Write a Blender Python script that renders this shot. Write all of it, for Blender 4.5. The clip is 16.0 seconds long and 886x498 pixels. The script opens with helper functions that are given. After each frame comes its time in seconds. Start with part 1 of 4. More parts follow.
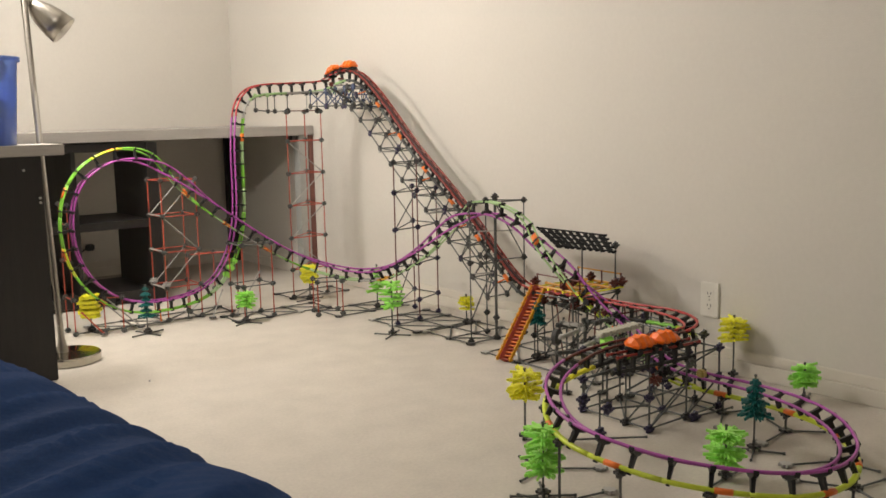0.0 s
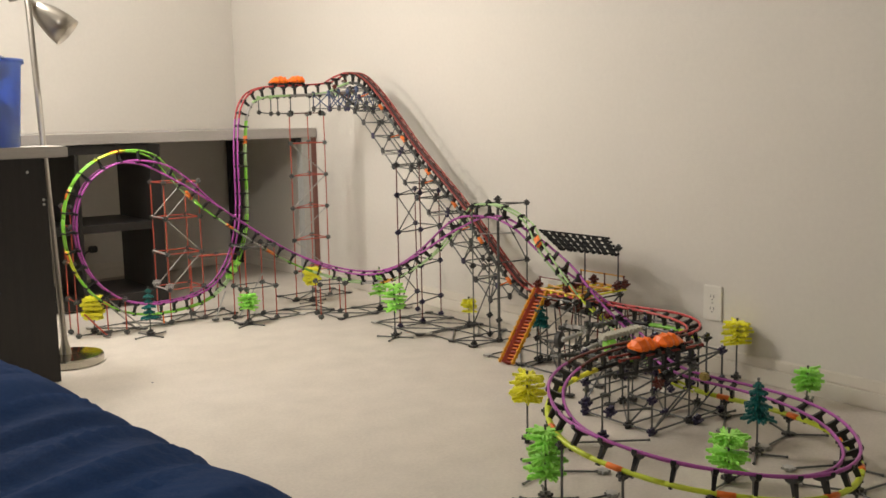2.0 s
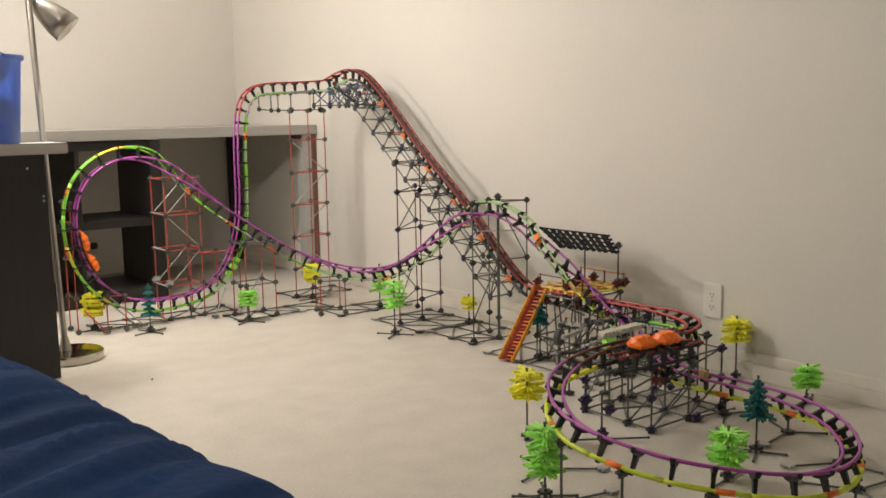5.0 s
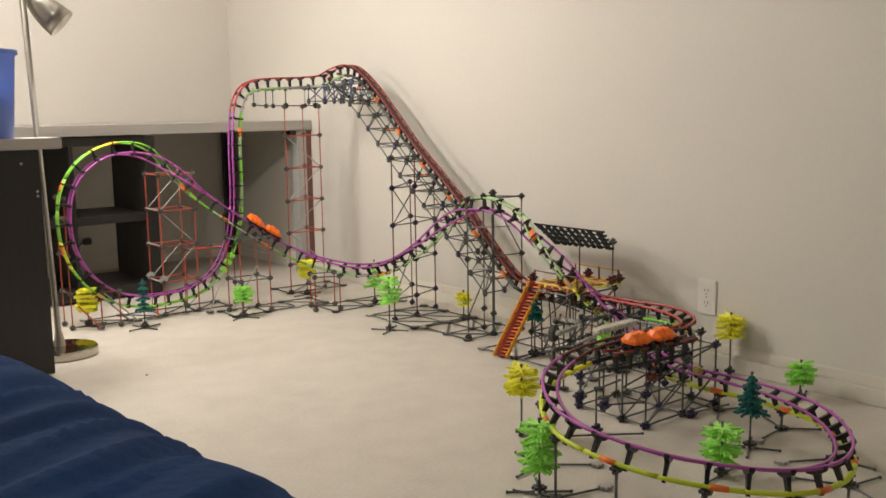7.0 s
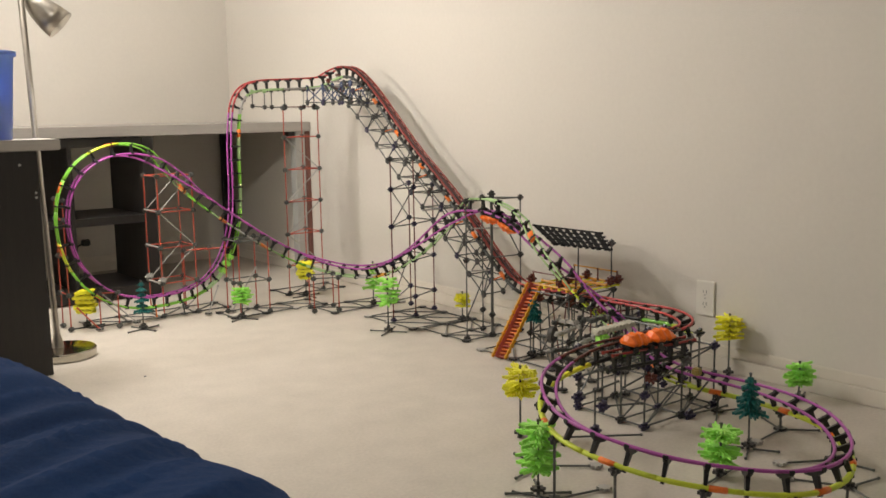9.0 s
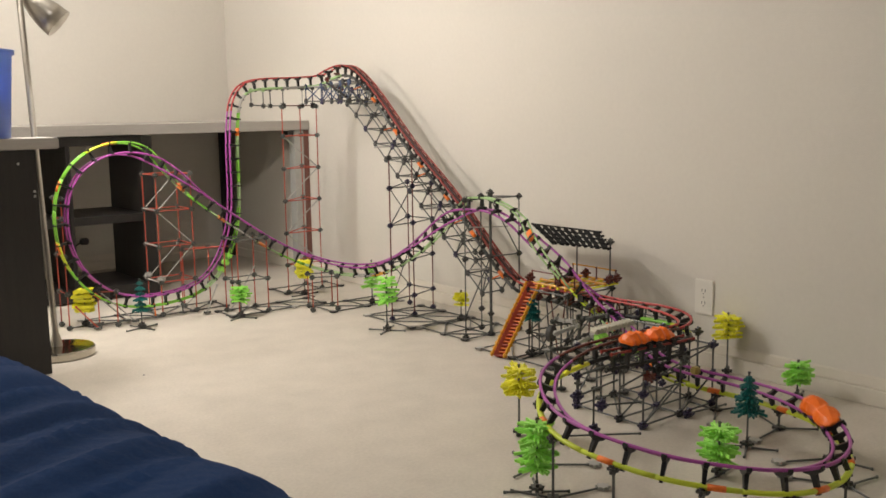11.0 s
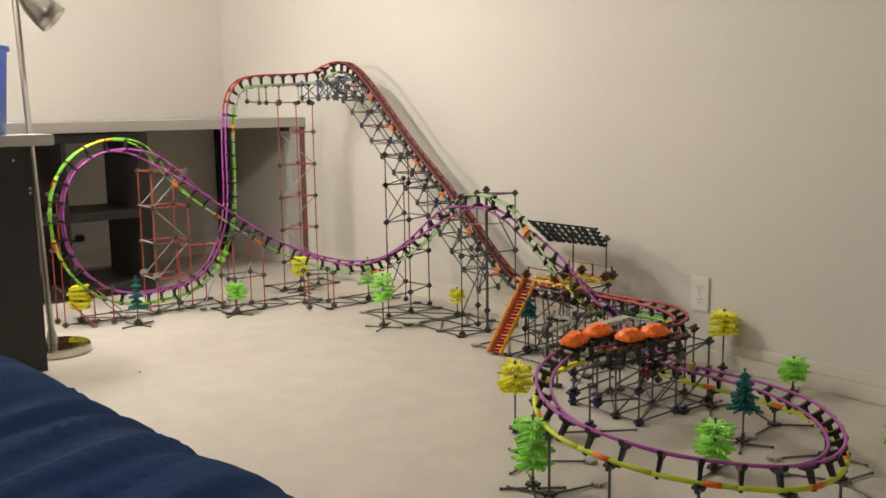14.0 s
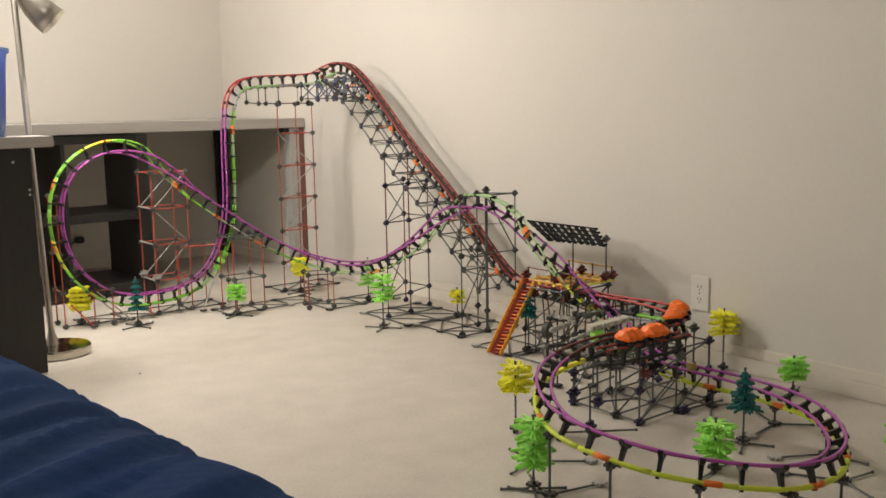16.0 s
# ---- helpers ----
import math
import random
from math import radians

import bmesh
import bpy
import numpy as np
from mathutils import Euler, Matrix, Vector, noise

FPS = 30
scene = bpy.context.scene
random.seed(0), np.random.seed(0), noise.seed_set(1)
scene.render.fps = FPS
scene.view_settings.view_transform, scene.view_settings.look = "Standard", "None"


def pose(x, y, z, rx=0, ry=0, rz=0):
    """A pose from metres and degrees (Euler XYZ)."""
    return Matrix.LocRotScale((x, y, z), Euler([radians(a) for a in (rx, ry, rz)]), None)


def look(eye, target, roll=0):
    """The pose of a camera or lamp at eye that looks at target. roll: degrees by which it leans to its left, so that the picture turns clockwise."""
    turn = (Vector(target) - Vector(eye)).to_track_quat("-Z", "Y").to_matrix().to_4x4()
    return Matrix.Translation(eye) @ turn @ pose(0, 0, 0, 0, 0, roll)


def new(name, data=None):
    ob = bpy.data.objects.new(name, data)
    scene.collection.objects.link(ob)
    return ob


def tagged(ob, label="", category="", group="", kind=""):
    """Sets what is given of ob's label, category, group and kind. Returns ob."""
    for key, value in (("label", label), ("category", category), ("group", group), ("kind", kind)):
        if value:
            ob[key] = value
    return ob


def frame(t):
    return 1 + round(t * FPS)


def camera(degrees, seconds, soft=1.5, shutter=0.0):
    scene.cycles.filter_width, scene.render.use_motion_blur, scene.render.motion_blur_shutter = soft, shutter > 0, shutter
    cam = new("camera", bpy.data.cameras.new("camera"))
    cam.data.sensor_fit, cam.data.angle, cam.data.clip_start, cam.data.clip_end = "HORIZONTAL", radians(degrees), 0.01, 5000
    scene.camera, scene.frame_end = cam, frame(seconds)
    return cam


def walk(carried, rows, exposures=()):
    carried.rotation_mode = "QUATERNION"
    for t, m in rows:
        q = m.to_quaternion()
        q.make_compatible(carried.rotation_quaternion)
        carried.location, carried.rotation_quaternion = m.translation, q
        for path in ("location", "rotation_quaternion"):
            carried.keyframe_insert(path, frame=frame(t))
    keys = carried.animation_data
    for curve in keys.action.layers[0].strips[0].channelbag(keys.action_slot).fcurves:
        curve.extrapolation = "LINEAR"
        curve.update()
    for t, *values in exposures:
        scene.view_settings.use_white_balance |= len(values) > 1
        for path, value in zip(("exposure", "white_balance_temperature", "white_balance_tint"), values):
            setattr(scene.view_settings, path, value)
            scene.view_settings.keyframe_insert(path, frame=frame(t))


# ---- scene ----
# The camera is hand-held at one spot: it only turns a little.
EYE = (-2.542, -4.554, 0.839)
TURNS = [
    (0, 81.868, 1.221, -38.521),
    (0.5, 81.984, 1.185, -38.403),
    (1, 82.066, 1.141, -38.271),
    (1.5, 82.110, 1.200, -38.222),
    (2, 82.022, 1.138, -38.340),
    (2.5, 81.952, 1.132, -38.358),
    (3, 81.902, 1.129, -38.356),
    (3.5, 81.921, 1.103, -38.380),
    (4, 81.922, 1.044, -38.300),
    (6.5, 81.677, 0.928, -38.540),
    (7, 81.609, 0.891, -38.621),
    (7.5, 81.580, 0.927, -38.595),
    (8, 81.627, 0.919, -38.544),
    (8.5, 81.676, 0.908, -38.655),
    (9, 81.684, 0.898, -38.701),
    (11.5, 81.582, 0.866, -38.842),
    (12, 81.549, 0.850, -38.966),
    (12.5, 81.468, 0.840, -39.005),
    (13, 81.399, 0.843, -38.996),
    (13.5, 81.365, 0.836, -39.019),
    (14, 81.418, 0.852, -39.003),
    (14.5, 81.424, 0.880, -39.070),
    (15, 81.378, 0.882, -39.144),
    (15.5, 81.393, 0.936, -39.184),
    (16, 81.439, 1.033, -39.039),
]
cam = camera(50.15, 16.0, soft=1.6, shutter=0.4)
walk(cam, [(t, pose(*EYE, a, b, c)) for t, a, b, c in TURNS])

# ---- light: the lit floor lamp and two unseen fill lamps added near the ceiling ----
world = bpy.data.worlds.new("room_world")
scene.world = world
world.use_nodes = True
world.node_tree.nodes["Background"].inputs[0].default_value = (1.0, 0.93, 0.82, 1)
world.node_tree.nodes["Background"].inputs[1].default_value = 0.02
LAMP_HEAD = Vector((-1.535, -1.161, 1.185))
LAMP_AXIS = Vector((0.66, -0.33, -0.66)).normalized()


def lamp_object(name, kind, m, energy, colour, radius):
    data = bpy.data.lights.new(name, kind)
    data.energy, data.color, data.shadow_soft_size = energy, colour, radius
    ob = new(name, data)
    ob.matrix_world = m
    return data


bulb = lamp_object("floor_lamp_bulb", "SPOT", look(LAMP_HEAD + LAMP_AXIS * 0.046, LAMP_HEAD + LAMP_AXIS), 16, (1.0, 0.92, 0.81), 0.028)
bulb.spot_size, bulb.spot_blend = radians(152), 0.25
# added point fills with no fixture, placed to even out the walls and carpet
for x, y, watts in ((-1.9, -0.9, 60), (-2.3, -3.1, 10)):
    lamp_object("ceiling_fill", "POINT", pose(x, y, 2.22), watts, (1.0, 0.95, 0.885), 0.18)
scene.view_settings.exposure = 0.52


# ---- materials ----
def nodes_of(m):
    m.use_nodes = True
    return m.node_tree.nodes, m.node_tree.links, m.node_tree.nodes["Principled BSDF"]


def material(name, colour, rough=0.5, metal=0.0, grain=40.0, vary=0.12, bump=0.0, bump_scale=200.0, random_tint=0.0, coarse=4.0, stretch=(1, 1, 1), sheen=0.0, through_light=0.0):
    """A surface with a fine grain and a coarse stain, and relief where asked."""
    m = bpy.data.materials.new(name)
    n, l, b = nodes_of(m)
    tc = n.new("ShaderNodeTexCoord")
    mp = n.new("ShaderNodeMapping")
    mp.inputs["Scale"].default_value = stretch
    l.new(tc.outputs["Object"], mp.inputs["Vector"])
    fine, big = n.new("ShaderNodeTexNoise"), n.new("ShaderNodeTexNoise")
    fine.inputs["Scale"].default_value, fine.inputs["Detail"].default_value = grain, 6
    big.inputs["Scale"].default_value, big.inputs["Detail"].default_value = coarse, 3
    l.new(mp.outputs[0], fine.inputs["Vector"])
    l.new(mp.outputs[0], big.inputs["Vector"])
    add = n.new("ShaderNodeMath")
    add.operation = "ADD"
    l.new(fine.outputs[0], add.inputs[0])
    l.new(big.outputs[0], add.inputs[1])
    rng = n.new("ShaderNodeMapRange")
    rng.inputs[1].default_value, rng.inputs[2].default_value = 0.6, 1.4
    rng.inputs[3].default_value, rng.inputs[4].default_value = 1 - vary, 1 + vary
    l.new(add.outputs[0], rng.inputs[0])
    last = rng.outputs[0]
    if random_tint:
        info = n.new("ShaderNodeObjectInfo")
        r2 = n.new("ShaderNodeMapRange")
        r2.inputs[3].default_value, r2.inputs[4].default_value = 1 - random_tint, 1 + random_tint
        l.new(info.outputs["Random"], r2.inputs[0])
        mul = n.new("ShaderNodeMath")
        mul.operation = "MULTIPLY"
        l.new(last, mul.inputs[0])
        l.new(r2.outputs[0], mul.inputs[1])
        last = mul.outputs[0]
    sc = n.new("ShaderNodeVectorMath")
    sc.operation = "SCALE"
    sc.inputs[0].default_value = colour
    l.new(last, sc.inputs["Scale"])
    l.new(sc.outputs[0], b.inputs["Base Color"])
    b.inputs["Roughness"].default_value, b.inputs["Metallic"].default_value = rough, metal
    rr = n.new("ShaderNodeMapRange")
    rr.inputs[3].default_value, rr.inputs[4].default_value = max(0.03, rough - 0.08), min(1, rough + 0.08)
    l.new(big.outputs[0], rr.inputs[0])
    l.new(rr.outputs[0], b.inputs["Roughness"])
    if sheen:
        b.inputs["Sheen Weight"].default_value = sheen
    if through_light:
        b.inputs["Subsurface Weight"].default_value = through_light
        b.inputs["Subsurface Radius"].default_value = (0.004, 0.003, 0.002)
    if bump:
        bn, nz = n.new("ShaderNodeBump"), n.new("ShaderNodeTexNoise")
        nz.inputs["Scale"].default_value, nz.inputs["Detail"].default_value = bump_scale, 4
        bn.inputs["Strength"].default_value, bn.inputs["Distance"].default_value = bump, 0.004
        l.new(mp.outputs[0], nz.inputs["Vector"])
        l.new(nz.outputs[0], bn.inputs["Height"])
        l.new(bn.outputs[0], b.inputs["Normal"])
    return m


WALL = material("wall_paint", (0.70, 0.665, 0.605), 0.75, grain=60, vary=0.03, bump=0.25, bump_scale=260, coarse=1.2)
CARPET = material("carpet_pile", (0.56, 0.515, 0.45), 0.95, grain=110, vary=0.11, bump=0.25, bump_scale=420, coarse=9)
CEILING = material("ceiling_paint", (0.78, 0.75, 0.70), 0.9, vary=0.04, bump=0.3, bump_scale=120)
TRIM = material("trim_paint", (0.74, 0.69, 0.61), 0.45, grain=30, vary=0.04)
DESK = material("grey_laminate", (0.40, 0.375, 0.345), 0.38, grain=40, vary=0.12, stretch=(1, 12, 12))
DARKWOOD = material("black_brown_veneer", (0.017, 0.015, 0.014), 0.42, grain=30, vary=0.35, stretch=(14, 14, 1), bump=0.06)
LEGGREY = material("grey_painted_leg", (0.42, 0.42, 0.40), 0.4, grain=40, vary=0.08)
LEGRED = material("brown_leg_edge", (0.20, 0.085, 0.065), 0.45, grain=30, vary=0.2)
STEEL = material("brushed_nickel", (0.44, 0.41, 0.365), 0.33, 1.0, grain=60, vary=0.08, stretch=(1, 1, 20))
NAVY = material("navy_cotton", (0.013, 0.040, 0.125), 0.92, grain=300, vary=0.2, bump=0.35, bump_scale=900, coarse=5)
LAMPSTEEL = material("polished_nickel", (0.50, 0.47, 0.41), 0.14, 1.0, grain=40, vary=0.06)
BINBLUE = material("blue_bin_plastic", (0.20, 0.36, 0.86), 0.3, vary=0.08)
BINBLUE.node_tree.nodes["Principled BSDF"].inputs["Transmission Weight"].default_value = 0.7
NAVY.node_tree.nodes["Principled BSDF"].inputs["Specular IOR Level"].default_value = 0.15
BINDARK = material("dark_blue_clutter", (0.02, 0.03, 0.07), 0.6, vary=0.4, grain=20)
PLATE = material("outlet_plastic", (0.82, 0.79, 0.72), 0.35, vary=0.02)
SLOT = material("outlet_slot", (0.22, 0.20, 0.18), 0.6)
RACK = material("cream_rack_plastic", (0.58, 0.56, 0.47), 0.45, vary=0.1)


def plastic(name, colour, tint=0.12):
    return material(name, colour, 0.36, grain=90, vary=0.08, random_tint=tint, coarse=12)


GREY = plastic("grey_plastic", (0.10, 0.105, 0.10), 0.25)
DKGREY = plastic("dark_grey_plastic", (0.058, 0.057, 0.056), 0.25)
INDIGO = plastic("indigo_plastic", (0.035, 0.028, 0.075), 0.25)
BLUEGREY = plastic("blue_plastic", (0.06, 0.085, 0.17))
SILVER = plastic("silver_plastic", (0.42, 0.41, 0.39))
RED = plastic("red_plastic", (0.46, 0.075, 0.045))
RAILRED = plastic("red_rail_tube", (0.50, 0.06, 0.06), 0.04)
RAILDARK = plastic("dark_red_rail_tube", (0.28, 0.03, 0.022), 0.04)
PURPLE = plastic("purple_rail_tube", (0.40, 0.075, 0.36), 0.04)
BLACK = plastic("black_plastic", (0.012, 0.012, 0.013))
LIME = plastic("lime_spine", (0.24, 0.62, 0.06))
PALEGREEN = plastic("pale_green_spine", (0.40, 0.60, 0.28))
YELLOW = plastic("yellow_plastic", (0.93, 0.90, 0.05))
YELLOWLIME = plastic("yellow_lime_spine", (0.64, 0.76, 0.05))
AMBER = plastic("amber_plastic", (0.74, 0.36, 0.02))
ORANGE = plastic("orange_plastic", (0.86, 0.20, 0.025))
CANOPY = plastic("orange_car_body", (1.0, 0.19, 0.012), 0.03)
LEAFGREEN = plastic("leaf_green_plastic", (0.38, 0.84, 0.14))
TEAL = plastic("teal_plastic", (0.008, 0.13, 0.125))
MATTBLACK = material("matt_black_plastic", (0.010, 0.010, 0.011), 0.75, grain=90, vary=0.1)
MATTBLACK.node_tree.nodes["Principled BSDF"].inputs["Specular IOR Level"].default_value = 0.2
BROWNRED = plastic("maroon_plastic", (0.13, 0.028, 0.02))


# ---- mesh helpers ----
def link(name, bm, mats, parent=None, label="", smooth=False):
    me = bpy.data.meshes.new(name)
    bm.to_mesh(me)
    bm.free()
    for m in (mats if isinstance(mats, (list, tuple)) else [mats]):
        me.materials.append(m)
    if smooth:
        me.polygons.foreach_set("use_smooth", [True] * len(me.polygons))
    ob = new(name, me)
    if parent:
        ob.parent = parent
    if label:
        ob["label"] = label
    return ob


part = link


def empty(name, at=(0, 0, 0), **tags):
    ob = new(name)
    ob.location = at
    ob.empty_display_size = 0.05
    return tagged(ob, **tags)


def add_box(bm, a, b, bevel=0.0, m=None):
    made = bmesh.ops.create_cube(bm, size=1.0)["verts"]
    for v in made:
        v.co = Vector([a[i] + (v.co[i] + 0.5) * (b[i] - a[i]) for i in range(3)])
    if bevel:
        edges = list({e for v in made for e in v.link_edges})
        out = bmesh.ops.bevel(bm, geom=edges, offset=bevel, segments=2, affect="EDGES")
        made = list({v for f in out["faces"] for v in f.verts} | {v for v in made if v.is_valid})
    if m is not None:
        bmesh.ops.transform(bm, matrix=m, verts=made)
    return made


def box(name, a, b, mats, parent=None, bevel=0.003, label=""):
    bm = bmesh.new()
    add_box(bm, a, b, bevel)
    return link(name, bm, mats, parent, label)


def add_lathe(bm, profile, n=24, m=None):
    """A turned form from (radius, height) pairs."""
    rings = []
    for r, z in profile:
        rings.append([bm.verts.new((r * math.cos(2 * math.pi * i / n), r * math.sin(2 * math.pi * i / n), z)) for i in range(n)])
    for a, b in zip(rings, rings[1:]):
        for i in range(n):
            bm.faces.new((a[i], a[(i + 1) % n], b[(i + 1) % n], b[i]))
    if m is not None:
        bmesh.ops.transform(bm, matrix=m, verts=[v for r in rings for v in r])
    return rings


def along(a, b):
    """The pose that carries the z axis from a towards b."""
    a, b = Vector(a), Vector(b)
    return Matrix.Translation(a) @ (b - a).to_track_quat("Z", "Y").to_matrix().to_4x4()


# ---- construction rods and connectors ----
ROD_MESHES = {}


def rod_mesh(length, m, radius):
    key = (round(length, 3), m.name, radius)
    if key not in ROD_MESHES:
        bm = bmesh.new()
        r, e = radius, min(0.008, length * 0.2)
        add_lathe(bm, [(0.0001, 0), (r * 1.25, 0.0005), (r * 1.25, e * 0.5), (r * 0.85, e), (r * 0.85, length - e), (r * 1.25, length - e * 0.5), (r * 1.25, length - 0.0005), (0.0001, length)], 6)
        me = bpy.data.meshes.new("rod")
        bm.to_mesh(me)
        bm.free()
        me.materials.append(m)
        ROD_MESHES[key] = me
    return ROD_MESHES[key]


def rod(parent, a, b, m=None, radius=0.0031):
    a, b = Vector(a), Vector(b)
    ob = new("rod", rod_mesh((b - a).length, m or GREY, radius))
    ob.parent = parent
    ob.matrix_basis = along(a, b)
    return ob


CONN_MESHES = {}


def connector_mesh(m, planes, size):
    """A snap connector: a hub with eight clip arms in one plane or in two crossed planes."""
    key = (m.name, planes, size)
    if key not in CONN_MESHES:
        bm = bmesh.new()
        for k in range(planes):
            turn = pose(0, 0, 0, 90 if k else 0)
            ring_top, ring_low = [], []
            for i in range(16):
                r = size if i % 2 == 0 else size * 0.66
                a = 2 * math.pi * i / 16
                ring_top.append(bm.verts.new(turn @ Vector((r * math.cos(a), r * math.sin(a), 0.0034))))
                ring_low.append(bm.verts.new(turn @ Vector((r * math.cos(a), r * math.sin(a), -0.0034))))
            bm.faces.new(ring_top)
            bm.faces.new(ring_low[::-1])
            for i in range(16):
                j = (i + 1) % 16
                bm.faces.new((ring_low[i], ring_low[j], ring_top[j], ring_top[i]))
        me = bpy.data.meshes.new("connector")
        bm.to_mesh(me)
        bm.free()
        me.materials.append(m)
        CONN_MESHES[key] = me
    return CONN_MESHES[key]


def conn(parent, at, m=None, planes=2, size=0.0126, turn=(90, 0, 0)):
    ob = new("connector", connector_mesh(m or DKGREY, planes, size))
    ob.parent = parent
    ob.matrix_basis = pose(*at, *turn)
    return ob


def tower(name, corners, levels, post, label, cross=None, skip=(), braces=(), hub=None, brace_mat=None, group="coaster support towers"):
    """A frame of posts at corners (x, y), with a connector at every level and bars round each level.
    braces: (corner, level, corner, level)."""
    x0, y0 = corners[0]
    root = empty(name, (x0, y0, 0), label=label, category="toy support", group=group)
    pts = [[(x - x0, y - y0, z) for z in levels] for x, y in corners]
    for col in pts:
        for a, b in zip(col, col[1:]):
            rod(root, a, b, post)
        for q in col:
            conn(root, q, hub)
    n = len(corners)
    for k in range(len(levels)):
        if k in skip:
            continue
        for i in range(n):
            if n > 2 or i == 0:
                rod(root, pts[i][k], pts[(i + 1) % n][k], cross or post)
    for i, k, j, l in braces:
        rod(root, pts[i][k], pts[j][l], brace_mat or SILVER, 0.0028)
    return root


# ---- the room ----
NORTH = 0.62


def room():
    for name, a, b, m, label in (
            ("floor", (-4.2, -6.2, -0.12), (0, NORTH, 0), CARPET, "worn beige low-pile carpet on the floor"),
            ("wall_east", (0, -6.2, -0.12), (0.12, NORTH + 0.12, 2.42), WALL, "cream painted wall behind the coaster"),
            ("wall_north", (-4.2, NORTH, -0.12), (0, NORTH + 0.12, 2.42), WALL, "cream painted wall behind the long desk"),
            ("wall_west", (-4.32, -6.2, -0.12), (-4.2, NORTH + 0.12, 2.42), WALL, "plain cream painted wall"),
            ("wall_south", (-4.32, -6.32, -0.12), (0.12, -6.2, 2.42), WALL, "plain cream painted wall"),
            ("ceiling", (-4.32, -6.32, 2.42), (0.12, NORTH + 0.12, 2.54), CEILING, "plain off-white ceiling")):
        tagged(box(name, a, b, m, bevel=0), label, name.split("_")[0], kind="structure")
    for name, a, b in (("baseboard_east", (-0.018, -6.2, 0), (0, NORTH, 0)), ("baseboard_north", (-4.2, NORTH - 0.018, 0), (-0.018, NORTH, 0))):
        bm = bmesh.new()
        add_box(bm, (a[0], a[1], 0.0), (b[0], b[1], 0.048), 0.002)
        east = name.endswith("east")
        add_box(bm, (a[0] + (0.008 if east else 0), a[1] + (0 if east else 0.008), 0.048), (b[0], b[1], 0.082), 0.003)
        tagged(link(name, bm, TRIM), "cream painted baseboard with a stepped top", "baseboard", kind="structure")


def outlet():
    root = empty("wall_outlet", (0, -2.73, 0.225), label="white duplex power outlet with cover plate on the wall", category="power outlet")
    bm = bmesh.new()
    add_box(bm, (-0.006, -0.036, -0.058), (-0.0005, 0.036, 0.058), 0.003)
    part("cover_plate", bm, PLATE, root)
    for z in (0.02, -0.02):
        bm = bmesh.new()
        add_box(bm, (-0.0072, -0.0165, z - 0.014), (-0.006, 0.0165, z + 0.014), 0.0008)
        sock = part("socket", bm, PLATE, root)
        for y, w, hgt in ((-0.006, 0.0014, 0.005), (0.006, 0.0014, 0.004)):
            bm = bmesh.new()
            add_box(bm, (-0.0078, y - w, z + 0.002 - hgt), (-0.0073, y + w, z + 0.002 + hgt))
            part("slot", bm, SLOT, sock, "dark socket slot")
        bm = bmesh.new()
        add_box(bm, (-0.0078, -0.002, z - 0.0105), (-0.0073, 0.002, z - 0.0065))
        part("slot", bm, SLOT, sock, "dark socket slot")
    bm = bmesh.new()
    add_lathe(bm, [(0.0001, 0.0018), (0.0025, 0.0012), (0.0028, 0)], 10, pose(-0.006, 0, 0, 0, -90))
    part("screw", bm, STEEL, root)


